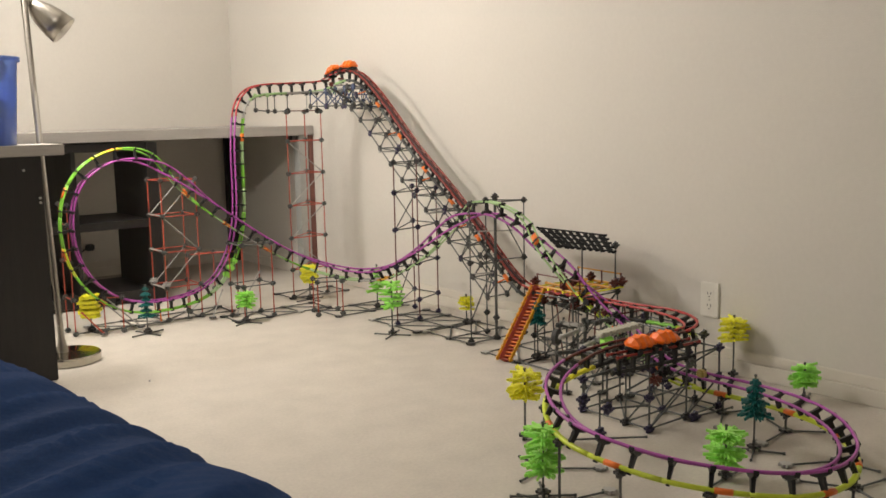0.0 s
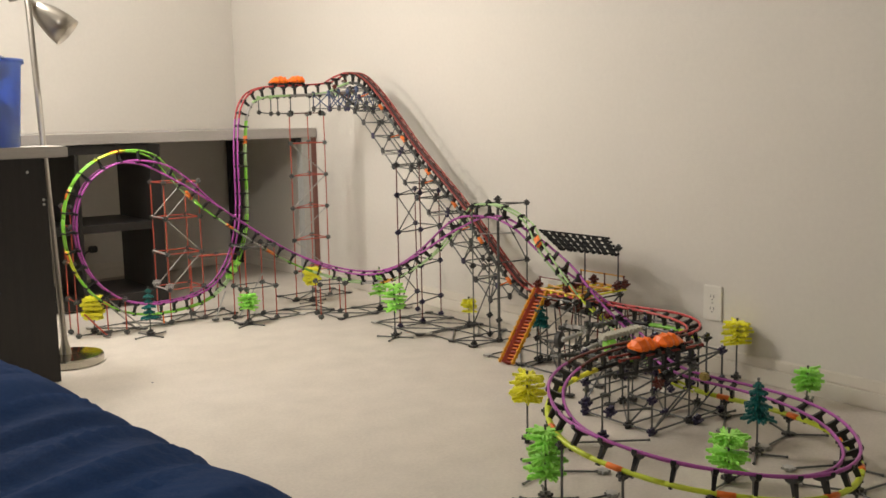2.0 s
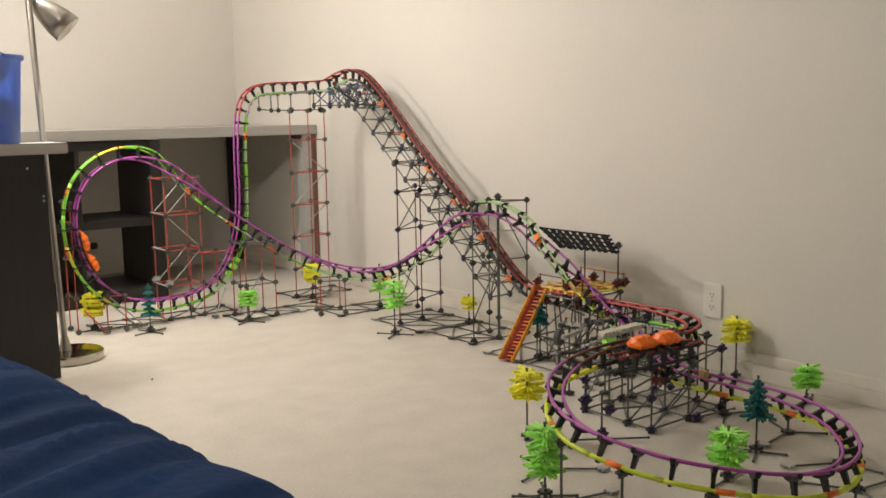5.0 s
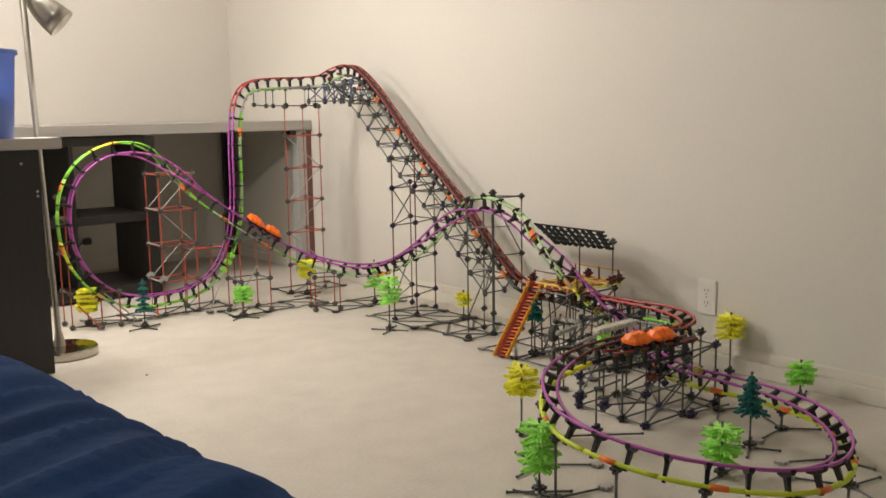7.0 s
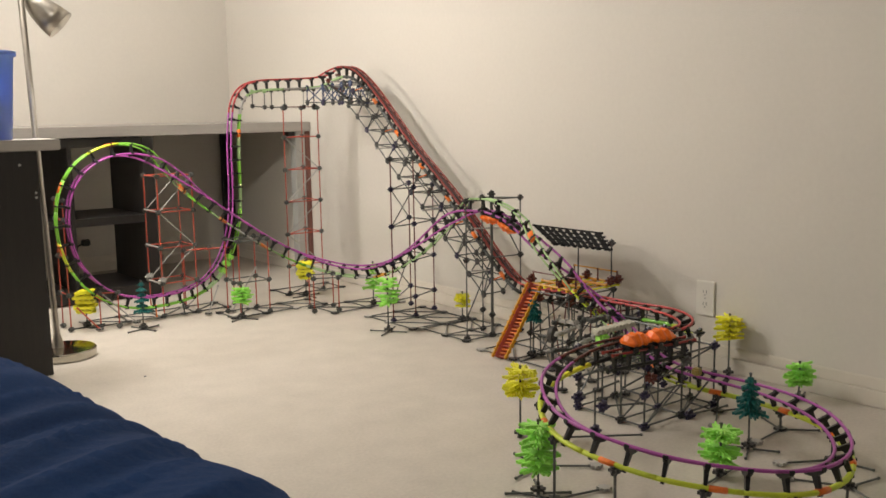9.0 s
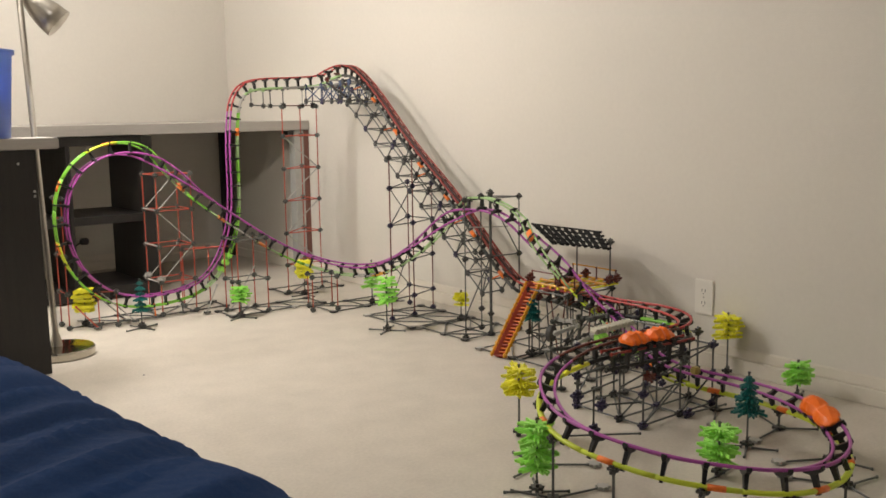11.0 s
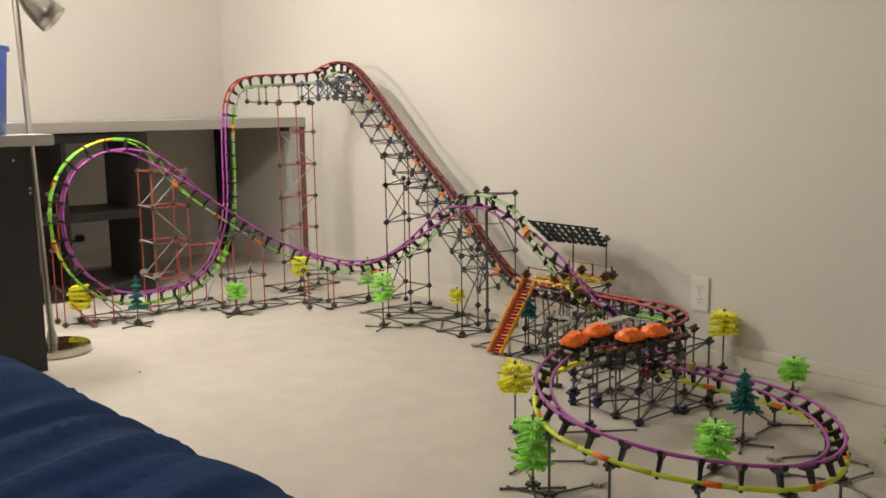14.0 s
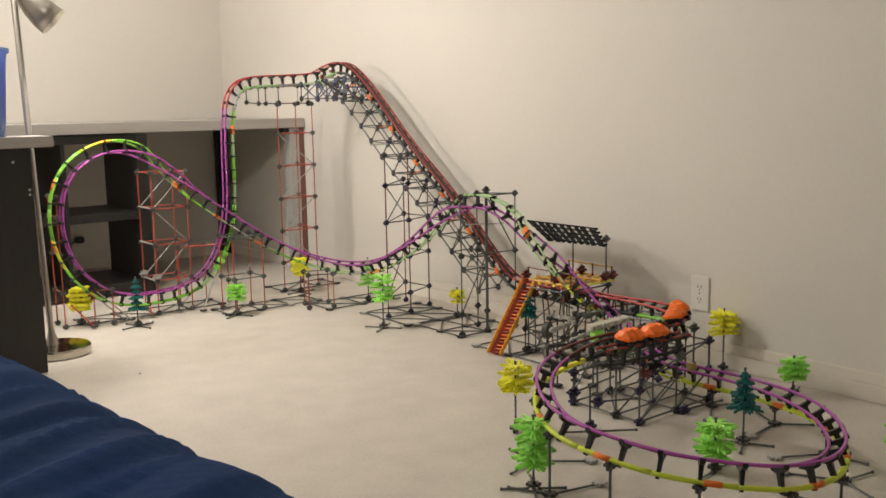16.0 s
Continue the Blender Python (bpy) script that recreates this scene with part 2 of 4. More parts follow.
def furniture():
    desk = empty("long_desk", (0, -0.29, 0), label="long grey laminate desk top between the walls", category="desk")
    bm = bmesh.new()
    add_box(bm, (-3.8, 0, 0.745), (-0.002, NORTH + 0.288, 0.793), 0.003)
    part("desk_top", bm, DESK, desk)
    bm = bmesh.new()
    add_box(bm, (-0.083, 0.015, 0), (-0.029, 0.075, 0.745), 0.002)
    leg = part("leg", bm, LEGGREY, desk, "plain grey leg")
    bm = bmesh.new()
    add_box(bm, (-0.0285, 0.012, 0), (-0.001, 0.078, 0.745), 0.002)
    part("leg_edge", bm, LEGRED, leg, "reddish brown edge of the leg")
    # the shade under the top beside the leg, built as a dark block
    bm = bmesh.new()
    add_box(bm, (-0.118, 0.02, 0.722), (-0.0835, 0.07, 0.745), 0.002)
    part("underside_shade", bm, DARKWOOD, desk, "dark block in place of the shade under the top")
    bm = bmesh.new()
    add_box(bm, (-0.088, NORTH + 0.24, 0), (-0.022, NORTH + 0.27, 0.745), 0.002)
    part("back_leg", bm, DARKWOOD, desk, "black-brown back leg in the corner")

    cub = empty("cube_shelf", (-0.892, -0.07, 0), label="open black-brown cube shelf under the desk", category="shelf")
    for name, a, b in (("side_panel", (0.0, -0.215, 0), (0.052, 0.22, 0.74)), ("divider", (-0.338, -0.213, 0.061), (-0.32, 0.22, 0.702)), ("side_panel", (-0.71, -0.215, 0), (-0.658, 0.22, 0.74)),
                       ("shelf_board", (-0.32, -0.21, 0.350), (0, 0.22, 0.386)), ("shelf_board", (-0.658, -0.21, 0.350), (-0.338, 0.22, 0.386)),
                       ("base_board", (-0.658, -0.21, 0.01), (0, 0.22, 0.06)), ("top_board", (-0.658, -0.21, 0.702), (0, 0.22, 0.74))):
        bm = bmesh.new()
        add_box(bm, a, b, 0.0015)
        part(name, bm, DARKWOOD, cub)
    plug = empty("wall_plug", (-0.893, NORTH, 0.165), label="black plug with its cable in the wall behind the shelf", category="plug")
    bm = bmesh.new()
    add_box(bm, (-0.022, -0.034, -0.018), (0.022, -0.001, 0.018), 0.006)
    part("plug_body", bm, BLACK, plug)
    for k in range(6):
        u, w = k / 6, (k + 1) / 6
        drop = lambda q: Vector((-0.018 - 0.05 * math.sin(q * 2.2), -0.030, -0.005 - 0.155 * q * q))
        rod(plug, drop(u), drop(w), BLACK, 0.0042).name = "cable"

    unit = empty("side_cabinet", (-1.662, -1.39, 0), label="black-brown cabinet with a grey top beside the bed", category="cabinet")
    bm = bmesh.new()
    add_box(bm, (-0.75, 0.0, 0), (0.0, 0.02, 0.732), 0.0015)
    front = part("end_panel", bm, DARKWOOD, unit)
    for z in (0.69, 0.60, 0.585):
        bm = bmesh.new()
        add_lathe(bm, [(0.0001, 0.002), (0.004, 0.0015), (0.0045, 0)], 10, pose(-0.055 if z > 0.6 else -0.012, 0, z, 90))
        part("screw_cap", bm, SILVER, front, "pale screw cap")
    bm = bmesh.new()
    add_box(bm, (-0.75, 0.021, 0), (-0.73, 0.20, 0.73), 0.001)
    part("back_panel", bm, DARKWOOD, unit)
    bm = bmesh.new()
    add_box(bm, (-0.75, -0.006, 0.733), (0.073, 0.20, 0.768), 0.003)
    part("cabinet_top", bm, DESK, unit, "grey laminate top")

    tub = empty("storage_bin", (-1.782, -1.27, 0.768), label="open blue plastic bin with dark clutter inside", category="bin")
    bm = bmesh.new()
    prof = [(0.078, 0.0), (0.080, 0.004), (0.100, 0.262), (0.109, 0.264), (0.109, 0.278), (0.104, 0.279), (0.098, 0.262), (0.077, 0.006), (0.0001, 0.006)]
    rings = add_lathe(bm, prof, 32)
    bmesh.ops.recalc_face_normals(bm, faces=bm.faces)
    part("tub", bm, BINBLUE, tub, smooth=True)
    rnd = random.Random(3)
    for k in range(9):
        bm = bmesh.new()
        s = rnd.uniform(0.02, 0.038)
        bmesh.ops.create_icosphere(bm, subdivisions=2, radius=s)
        for v in bm.verts:
            v.co *= 1 + 0.3 * noise.noise(v.co * 60 + Vector((k, 0, 0)))
        ob = part("clutter", bm, BINDARK, tub, "dark crumpled thing in the bin")
        a = rnd.uniform(0, 6.28)
        ob.location = (0.05 * math.cos(a), 0.05 * math.sin(a), 0.05 + 0.026 * k)


def floor_lamp():
    base = Vector((-1.565, -1.161, 0))
    root = empty("floor_lamp", base, label="brushed steel floor lamp with tilted bullet shade", category="floor lamp")
    bm = bmesh.new()
    add_lathe(bm, [(0.0001, 0.0), (0.112, 0.0), (0.116, 0.004), (0.116, 0.026), (0.112, 0.031), (0.03, 0.036), (0.0001, 0.036)], 48)
    part("base", bm, LAMPSTEEL, root, "polished steel disc base")
    foot, top = Vector((-0.012, 0, 0.036)), Vector((-0.048, 0.0, 1.262))
    bm = bmesh.new()
    add_lathe(bm, [(0.02, 0), (0.018, 0.02), (0.011, 0.05), (0.0105, 0.08)], 20, along(foot, top))
    part("collar", bm, STEEL, root, smooth=True)
    bm = bmesh.new()
    add_lathe(bm, [(0.0105, 0), (0.0105, (top - foot).length), (0.0001, (top - foot).length + 0.004)], 16, along(foot, top))
    part("pole", bm, STEEL, root, smooth=True)
    head = LAMP_HEAD - base
    bm = bmesh.new()
    d = LAMP_AXIS
    m = along(head - d * 0.075, head + d)
    add_lathe(bm, [(0.0001, 0), (0.020, 0.002), (0.027, 0.012), (0.042, 0.05), (0.051, 0.095), (0.053, 0.135), (0.0515, 0.135), (0.049, 0.095), (0.040, 0.052), (0.024, 0.014), (0.0001, 0.008)], 32, m)
    shade = part("shade", bm, STEEL, root, smooth=True)
    bm = bmesh.new()
    add_lathe(bm, [(0.011, 0), (0.012, 0.01), (0.012, (head - d * 0.07 - top).length)], 12, along(top + Vector((0, 0, -0.012)), head - d * 0.065))
    part("swivel", bm, STEEL, root, "steel swivel joint")
    bm = bmesh.new()
    add_lathe(bm, [(0.0001, -0.03), (0.014, -0.028), (0.017, -0.01), (0.017, 0.014), (0.012, 0.02), (0.0001, 0.021)], 16, Matrix.Translation(top + Vector((-0.03, 0.018, 0.004))) @ pose(0, 0, 0, 0, 70, -38))
    part("knob", bm, STEEL, root, "dark steel knob", smooth=True)


def bed():
    """A navy duvet that hangs over the edge of the bed; the edge runs along the room."""
    root = empty("bed_duvet", (-2.6, -4.3, 0), label="rumpled navy blue duvet draped over a bed", category="duvet")
    bm = bmesh.new()
    nu, nv = 300, 200
    rows = []
    for i in range(nu):
        y = -1.9 + 3.3 * i / (nu - 1)
        row = []
        for j in range(nv):
            v = j / (nv - 1)
            # the section: down the side, round the edge, over the top
            s = v * 1.85
            edge = 0.045 - 0.075 * (y - 0.6) + 0.010 * noise.noise(Vector((y * 4.0, 0, 4)))
            if s < 0.40:
                x, z = 0.42 + edge, 0.02 + s
            elif s < 0.62:
                a = (s - 0.40) / 0.22 * math.pi / 2
                x, z = 0.42 + edge - 0.14 * (1 - math.cos(a)), 0.42 + 0.11 * math.sin(a)
            else:
                x, z = 0.28 + edge - (s - 0.62) * 1.0, 0.53 + 0.02 * (s - 0.62)
            q = Vector((x * 1.0, y, z))
            w = y - 0.75 * x + 0.05 * noise.noise(Vector((x * 3.0, y * 1.5, 9.0)))
            crease = 1 - abs(noise.noise(Vector((w * 16.0, x * 1.1, 2.0)))) * 2.2
            fine = 1 - abs(noise.noise(Vector((w * 38.0, x * 2.0, 5.0)))) * 2.2
            soft = noise.noise(Vector((y * 2.3 + x * 1.2, x * 2.0, 7.0)))
            inner = 0.45 + 0.55 * min(1.0, max(0.0, (s - 0.52) / 0.12))
            fold = (0.015 * crease + 0.0065 * fine) * inner + 0.010 * soft
            q.z += fold * min(1.0, max(0.2, (s - 0.30) / 0.25))
            q.x += fold * min(0.8, max(0.1, (0.75 - s) / 0.3))
            row.append(bm.verts.new(q))
        rows.append(row)
    for a, b in zip(rows, rows[1:]):
        for j in range(nv - 1):
            bm.faces.new((a[j], b[j], b[j + 1], a[j + 1]))
    bmesh.ops.recalc_face_normals(bm, faces=bm.faces)
    cover = part("cover", bm, NAVY, root, smooth=True)
    bm = bmesh.new()
    add_box(bm, (-0.95, -1.85, 0.0), (0.34, 1.35, 0.40), 0.04)
    part("mattress", bm, NAVY, root)


room()
outlet()
furniture()
floor_lamp()
bed()


# ---- the coaster's track: places on the centre line of the rails and the side on which the cars ride ----
LIFT = [
    (-0.190, -2.344, 0.210, 0.00, 0.00, 1.00),
    (-0.170, -2.174, 0.200, 0.00, 0.00, 1.00),
    (-0.170, -2.042, 0.210, 0.00, -0.30, 0.95),
    (-0.170, -1.966, 0.254, 0.00, -0.51, 0.86),
    (-0.170, -1.824, 0.374, 0.00, -0.64, 0.77),
    (-0.170, -1.622, 0.541, 0.00, -0.64, 0.77),
    (-0.170, -1.404, 0.701, 0.00, -0.64, 0.77),
    (-0.170, -1.211, 0.867, 0.00, -0.64, 0.77),
    (-0.170, -1.054, 0.987, 0.00, -0.51, 0.86),
]
TOP = [
    (-0.170, -0.976, 1.027, 0.00, -0.29, 0.96),
    (-0.180, -0.891, 1.041, 0.00, 0.10, 1.00),
    (-0.202, -0.820, 1.024, 0.00, 0.10, 1.00),
    (-0.214, -0.740, 1.002, 0.00, 0.00, 1.00),
    (-0.278, -0.720, 0.995, 0.00, 0.00, 1.00),
    (-0.410, -0.720, 0.989, 0.00, 0.00, 1.00),
    (-0.523, -0.720, 0.982, -0.15, 0.00, 0.99),
    (-0.596, -0.725, 0.959, -0.60, 0.00, 0.80),
    (-0.642, -0.730, 0.911, -0.91, 0.00, 0.41),
]
LOOP = [
    (-0.668, -0.735, 0.826, -1.00, 0.00, 0.00),
    (-0.687, -0.750, 0.619, -1.00, 0.00, 0.00),
    (-0.697, -0.760, 0.435, -1.00, 0.00, 0.03),
    (-0.734, -0.770, 0.290, -0.94, 0.00, 0.35),
    (-0.843, -0.780, 0.143, -0.60, 0.00, 0.80),
    (-1.031, -0.800, 0.100, 0.00, 0.00, 1.00),
    (-1.216, -0.820, 0.124, 0.40, 0.00, 0.92),
    (-1.357, -0.830, 0.237, 0.80, 0.00, 0.60),
    (-1.416, -0.840, 0.444, 1.00, 0.00, 0.00),
    (-1.369, -0.850, 0.604, 0.86, 0.00, -0.51),
    (-1.236, -0.860, 0.684, 0.20, -0.10, -0.98),
    (-1.112, -0.870, 0.672, -0.20, -0.59, -0.78),
]
EXIT = [
    (-1.007, -0.880, 0.617, 0.10, -0.98, 0.20),
    (-0.895, -0.890, 0.527, 0.42, -0.42, 0.80),
    (-0.729, -0.900, 0.401, 0.42, -0.22, 0.88),
    (-0.597, -0.920, 0.307, 0.38, -0.18, 0.91),
    (-0.464, -0.950, 0.229, 0.20, -0.10, 0.97),
    (-0.354, -1.050, 0.180, 0.00, -0.25, 0.97),
    (-0.310, -1.228, 0.183, -0.30, -0.15, 0.94),
    (-0.330, -1.465, 0.250, -0.39, 0.25, 0.89),
    (-0.340, -1.670, 0.351, -0.81, 0.30, 0.51),
    (-0.340, -1.828, 0.438, -0.93, 0.21, -0.31),
    (-0.330, -1.947, 0.475, -0.29, 0.05, -0.96),
    (-0.320, -2.066, 0.477, 0.10, -0.10, -0.99),
]
FALL = [
    (-0.310, -2.176, 0.434, 0.15, -0.36, -0.92),
    (-0.300, -2.290, 0.370, 0.85, -0.21, -0.48),
    (-0.300, -2.418, 0.309, 0.86, -0.30, 0.41),
    (-0.300, -2.524, 0.243, 0.20, -0.46, 0.87),
    (-0.300, -2.622, 0.185, 0.00, -0.41, 0.91),
    (-0.330, -2.754, 0.125, -0.10, -0.25, 0.96),
    (-0.400, -2.961, 0.105, -0.15, 0.00, 0.99),
    (-0.385, -3.089, 0.100, -0.20, 0.00, 0.98),
    (-0.398, -3.233, 0.100, -0.29, 0.05, 0.96),
    (-0.462, -3.373, 0.105, -0.40, 0.20, 0.90),
    (-0.594, -3.513, 0.115, -0.30, 0.35, 0.89),
]
HELIX = [
    (-0.734, -3.599, 0.125, 0.00, 0.45, 0.89),
    (-0.866, -3.624, 0.135, 0.25, 0.35, 0.90),
    (-0.964, -3.599, 0.145, 0.40, 0.20, 0.90),
    (-1.040, -3.538, 0.155, 0.45, 0.00, 0.89),
    (-1.103, -3.454, 0.165, 0.45, 0.00, 0.89),
    (-1.136, -3.355, 0.175, 0.45, -0.05, 0.89),
    (-1.141, -3.238, 0.185, 0.44, -0.19, 0.88),
    (-1.081, -3.104, 0.195, 0.29, -0.39, 0.87),
    (-0.999, -3.014, 0.205, 0.10, -0.40, 0.91),
    (-0.864, -2.939, 0.215, 0.00, -0.20, 0.98),
]
STATION = [
    (-0.742, -2.919, 0.225, 0.00, 0.00, 1.00),
    (-0.627, -2.929, 0.230, 0.00, 0.00, 1.00),
    (-0.523, -2.939, 0.230, 0.00, 0.00, 1.00),
    (-0.445, -2.949, 0.230, 0.00, 0.10, 1.00),
    (-0.366, -2.927, 0.230, -0.19, 0.19, 0.96),
    (-0.299, -2.857, 0.230, -0.29, 0.10, 0.95),
    (-0.266, -2.754, 0.230, -0.20, 0.00, 0.98),
    (-0.267, -2.634, 0.230, 0.00, 0.00, 1.00),
    (-0.269, -2.530, 0.230, 0.00, 0.00, 1.00),
]

NODES = LIFT + TOP + LOOP + EXIT + FALL + HELIX + STATION


def closed_spline(values, knots):
    """A periodic cubic through the values at the knots; the last knot closes the ring."""
    n = len(values)
    h = np.diff(knots)
    a = np.zeros((n, n))
    rhs = np.zeros((n, values.shape[1]))
    for i in range(n):
        hp, hn = h[i - 1], h[i]
        a[i, (i - 1) % n] += hp
        a[i, i] += 2 * (hp + hn)
        a[i, (i + 1) % n] += hn
        rhs[i] = 6 * ((values[(i + 1) % n] - values[i]) / hn - (values[i] - values[i - 1]) / hp)
    m = np.linalg.solve(a, rhs)

    def at(s):
        i = int(np.clip(np.searchsorted(knots, s, side="right") - 1, 0, n - 1))
        j, d = (i + 1) % n, h[i]
        u, w = knots[i + 1] - s, s - knots[i]
        return m[i] * u ** 3 / (6 * d) + m[j] * w ** 3 / (6 * d) + (values[i] / d - m[i] * d / 6) * u + (values[j] / d - m[j] * d / 6) * w

    return at


POINTS = np.array([n[:3] for n in NODES])
UPS = np.array([n[3:] for n in NODES])
KNOTS = np.concatenate([[0], np.cumsum(np.linalg.norm(np.roll(POINTS, -1, 0) - POINTS, axis=1))])
RING = float(KNOTS[-1])
PLACE, UP = closed_spline(POINTS, KNOTS), closed_spline(UPS, KNOTS)


def track_pose(s):
    """Place, forward, side and up at s metres along the ring."""
    s = s % RING
    q = Vector(PLACE(s))
    f = (Vector(PLACE(min(s + 0.004, RING - 1e-6))) - Vector(PLACE(max(s - 0.004, 0)))).normalized()
    u = Vector(UP(s))
    u = (u - f * u.dot(f)).normalized()
    return q, f, f.cross(u), u


def track_matrix(s, lift=0.0):
    q, f, r, u = track_pose(s)
    m = Matrix((r, f, u)).transposed().to_4x4()
    m.translation = q + u * lift
    return m


GAUGE, DROP = 0.0185, 0.044


def sweep(name, s0, s1, offset, radius, m, parent, step=0.018, sides=6, flat=1.0):
    """A tube along the track, offset to (side, up)."""
    bm = bmesh.new()
    n = max(2, int((s1 - s0) / step))
    rings = []
    for i in range(n + 1):
        q, f, r, u = track_pose(s0 + (s1 - s0) * i / n)
        c = q + r * offset[0] + u * offset[1]
        rings.append([bm.verts.new(c + r * math.cos(2 * math.pi * k / sides) * radius * flat + u * math.sin(2 * math.pi * k / sides) * radius) for k in range(sides)])
    for a, b in zip(rings, rings[1:]):
        for k in range(sides):
            bm.faces.new((a[k], a[(k + 1) % sides], b[(k + 1) % sides], b[k]))
    bm.faces.new(rings[0][::-1])
    bm.faces.new(rings[-1])
    return part(name, bm, m, parent, smooth=True)


def knot_of(section, index=0):
    count = 0
    for sec in (LIFT, TOP, LOOP, EXIT, FALL, HELIX, STATION):
        if sec is section:
            return float(KNOTS[count + index])
        count += len(sec)
    return RING


def tie_mesh(clip):
    """A black tie: a plate that tapers from two rail clips to a foot under the spine, with a clip across a twin spine."""
    bm = bmesh.new()
    g, h = GAUGE, 0.0038
    sect = [(-g - 0.003, -0.002), (g + 0.003, -0.002), (g + 0.003, -0.0085), (0.0065, -0.013), (0.0045, -DROP - 0.009), (-0.0045, -DROP - 0.009), (-0.0065, -0.013), (-g - 0.003, -0.0085)]
    near = [bm.verts.new((x, -h * (1.25 if z > -0.02 else 0.8), z)) for x, z in sect]
    far = [bm.verts.new((x, h * (1.25 if z > -0.02 else 0.8), z)) for x, z in sect]
    bm.faces.new(near)
    bm.faces.new(far[::-1])
    for i in range(8):
        bm.faces.new((far[i], far[(i + 1) % 8], near[(i + 1) % 8], near[i]))
    bmesh.ops.recalc_face_normals(bm, faces=bm.faces)
    for sx in (-1, 1):
        add_box(bm, (sx * g - 0.0052, -0.0055, -0.006), (sx * g + 0.0052, 0.0055, 0.0012))
    if clip:
        add_box(bm, (-0.0155, -0.0028, -DROP - 0.0065), (0.0155, 0.0028, -DROP + 0.0055))
    me = bpy.data.meshes.new("tie")
    bm.to_mesh(me)
    bm.free()
    me.materials.append(BLACK)
    return me


TIE, TIE_CLIP = tie_mesh(False), tie_mesh(True)


def stretch_of_track(label, s0, s1, rail_mat, spine_mats, tie_step=0.056, seg=0.112, accent=False, spine=(0.0062, 1.35), twin=0.0):
    """Rails, ties and a spine; twin sets the spine as two strands that far from the middle."""
    root = empty("track_section", (0, 0, 0), label=label, category="toy track", group="coaster track sections")
    for sx in (-1, 1):
        sweep("rail", s0, s1, (sx * GAUGE, 0), 0.0042, rail_mat, root)
    n = max(1, round((s1 - s0) / seg))
    for i in range(n):
        a, b = s0 + (s1 - s0) * i / n, s0 + (s1 - s0) * (i + 1) / n
        for sx in ((-twin, twin) if twin else (0,)):
            sweep("spine", a, b - 0.001, (sx, -DROP), 0.0037 if twin else spine[0], spine_mats[i % len(spine_mats)], root, flat=1.0 if twin else spine[1])
    for i in range(int((s1 - s0) / 0.21) if accent else 0):
        a = s0 + 0.07 + 0.21 * i
        sweep("spine_joint", a, a + 0.034, (0, -DROP), 0.0070 if twin else 0.0072, ORANGE, root, flat=2.2 if twin else 1.3)
    k = max(1, round((s1 - s0) / tie_step))
    for i in range(k):
        ob = new("tie", TIE_CLIP if twin else TIE)
        ob.parent = root
        ob.matrix_basis = track_matrix(s0 + (s1 - s0) * (i + 0.5) / k)
    return root


def tracks():
    a = knot_of(LIFT, 2)
    b = knot_of(TOP, 1)
    lift = stretch_of_track("dark red lift hill track with black chain", a, b, RAILDARK, [GREY, GREY, DKGREY], 0.05, accent=True)
    sweep("chain", a + 0.02, b - 0.05, (-0.004, 0.001), 0.0030, BLACK, lift, flat=1.3)
    sweep("chain_guide", a + 0.02, b - 0.02, (0, -0.0035), 0.0032, RAILDARK, lift, flat=4.6)
    c = knot_of(LOOP, 0) - 0.02
    stretch_of_track("red level track at the top of the coaster", b, c, RAILRED, [PALEGREEN, PALEGREEN, SILVER])
    d = knot_of(LOOP, 2)
    stretch_of_track("purple vertical drop track with green and orange spine", c, d, PURPLE, [LIME, PALEGREEN], accent=True, twin=0.008)
    e = knot_of(LOOP, 6)
    curve = stretch_of_track("purple curved track at the foot of the drop", d, e, PURPLE, [LIME, LIME, PALEGREEN, LIME], twin=0.011)
    clip = knot_of(LOOP, 3) + 0.05
    for k in range(3):
        bm = bmesh.new()
        add_box(bm, (-0.016, -0.011, -DROP - 0.012), (0.016, 0.011, -DROP + 0.016), 0.004)
        ob = part("track_clip", bm, LEAFGREEN, curve, "lime green clip on the spine")
        ob.matrix_basis = track_matrix(clip + 0.03 * k)
    f = knot_of(EXIT, 0)
    stretch_of_track("purple loop track with lime and orange spine", e, f, PURPLE, [LIME, LIME, YELLOWLIME, LIME], 0.068, accent=True, twin=0.012)
    g = knot_of(EXIT, 5)
    stretch_of_track("purple sloping track leaving the loop", f, g, PURPLE, [PALEGREEN, LIME, PALEGREEN, SILVER], 0.062, accent=True, twin=0.010)
    h = knot_of(FALL, 0)
    stretch_of_track("purple rolling track through the lift frame", g, h, PURPLE, [PALEGREEN, SILVER, AMBER] + [PALEGREEN] * 9, 0.072, twin=0.010)
    i = knot_of(FALL, 6)
    stretch_of_track("purple falling track with pale green spine", h, i, PURPLE, [PALEGREEN, PALEGREEN, PALEGREEN, YELLOWLIME], 0.062, accent=True, twin=0.012)
    j = knot_of(HELIX, 9)
    stretch_of_track("purple banked turn with yellow spine over the carpet", i, j, PURPLE, [YELLOWLIME], 0.074, seg=0.15, accent=True)
    k = knot_of(STATION, 3)
    stretch_of_track("dark station track with yellow and lime spine", j, k, BROWNRED, [YELLOW, BLACK, LIME, BLACK])
    stretch_of_track("red curved track behind the station", k, RING - 0.001, RAILRED, [BLACK, YELLOWLIME, LIME])
    stretch_of_track("red track under the station platform", 0.0, a, RAILRED, [BLACK, GREY])


# ---- the siding with the parked cars ----
SIDING_A, SIDING_B = Vector((-0.79, -3.008, 0.230)), Vector((-0.50, -3.042, 0.230))


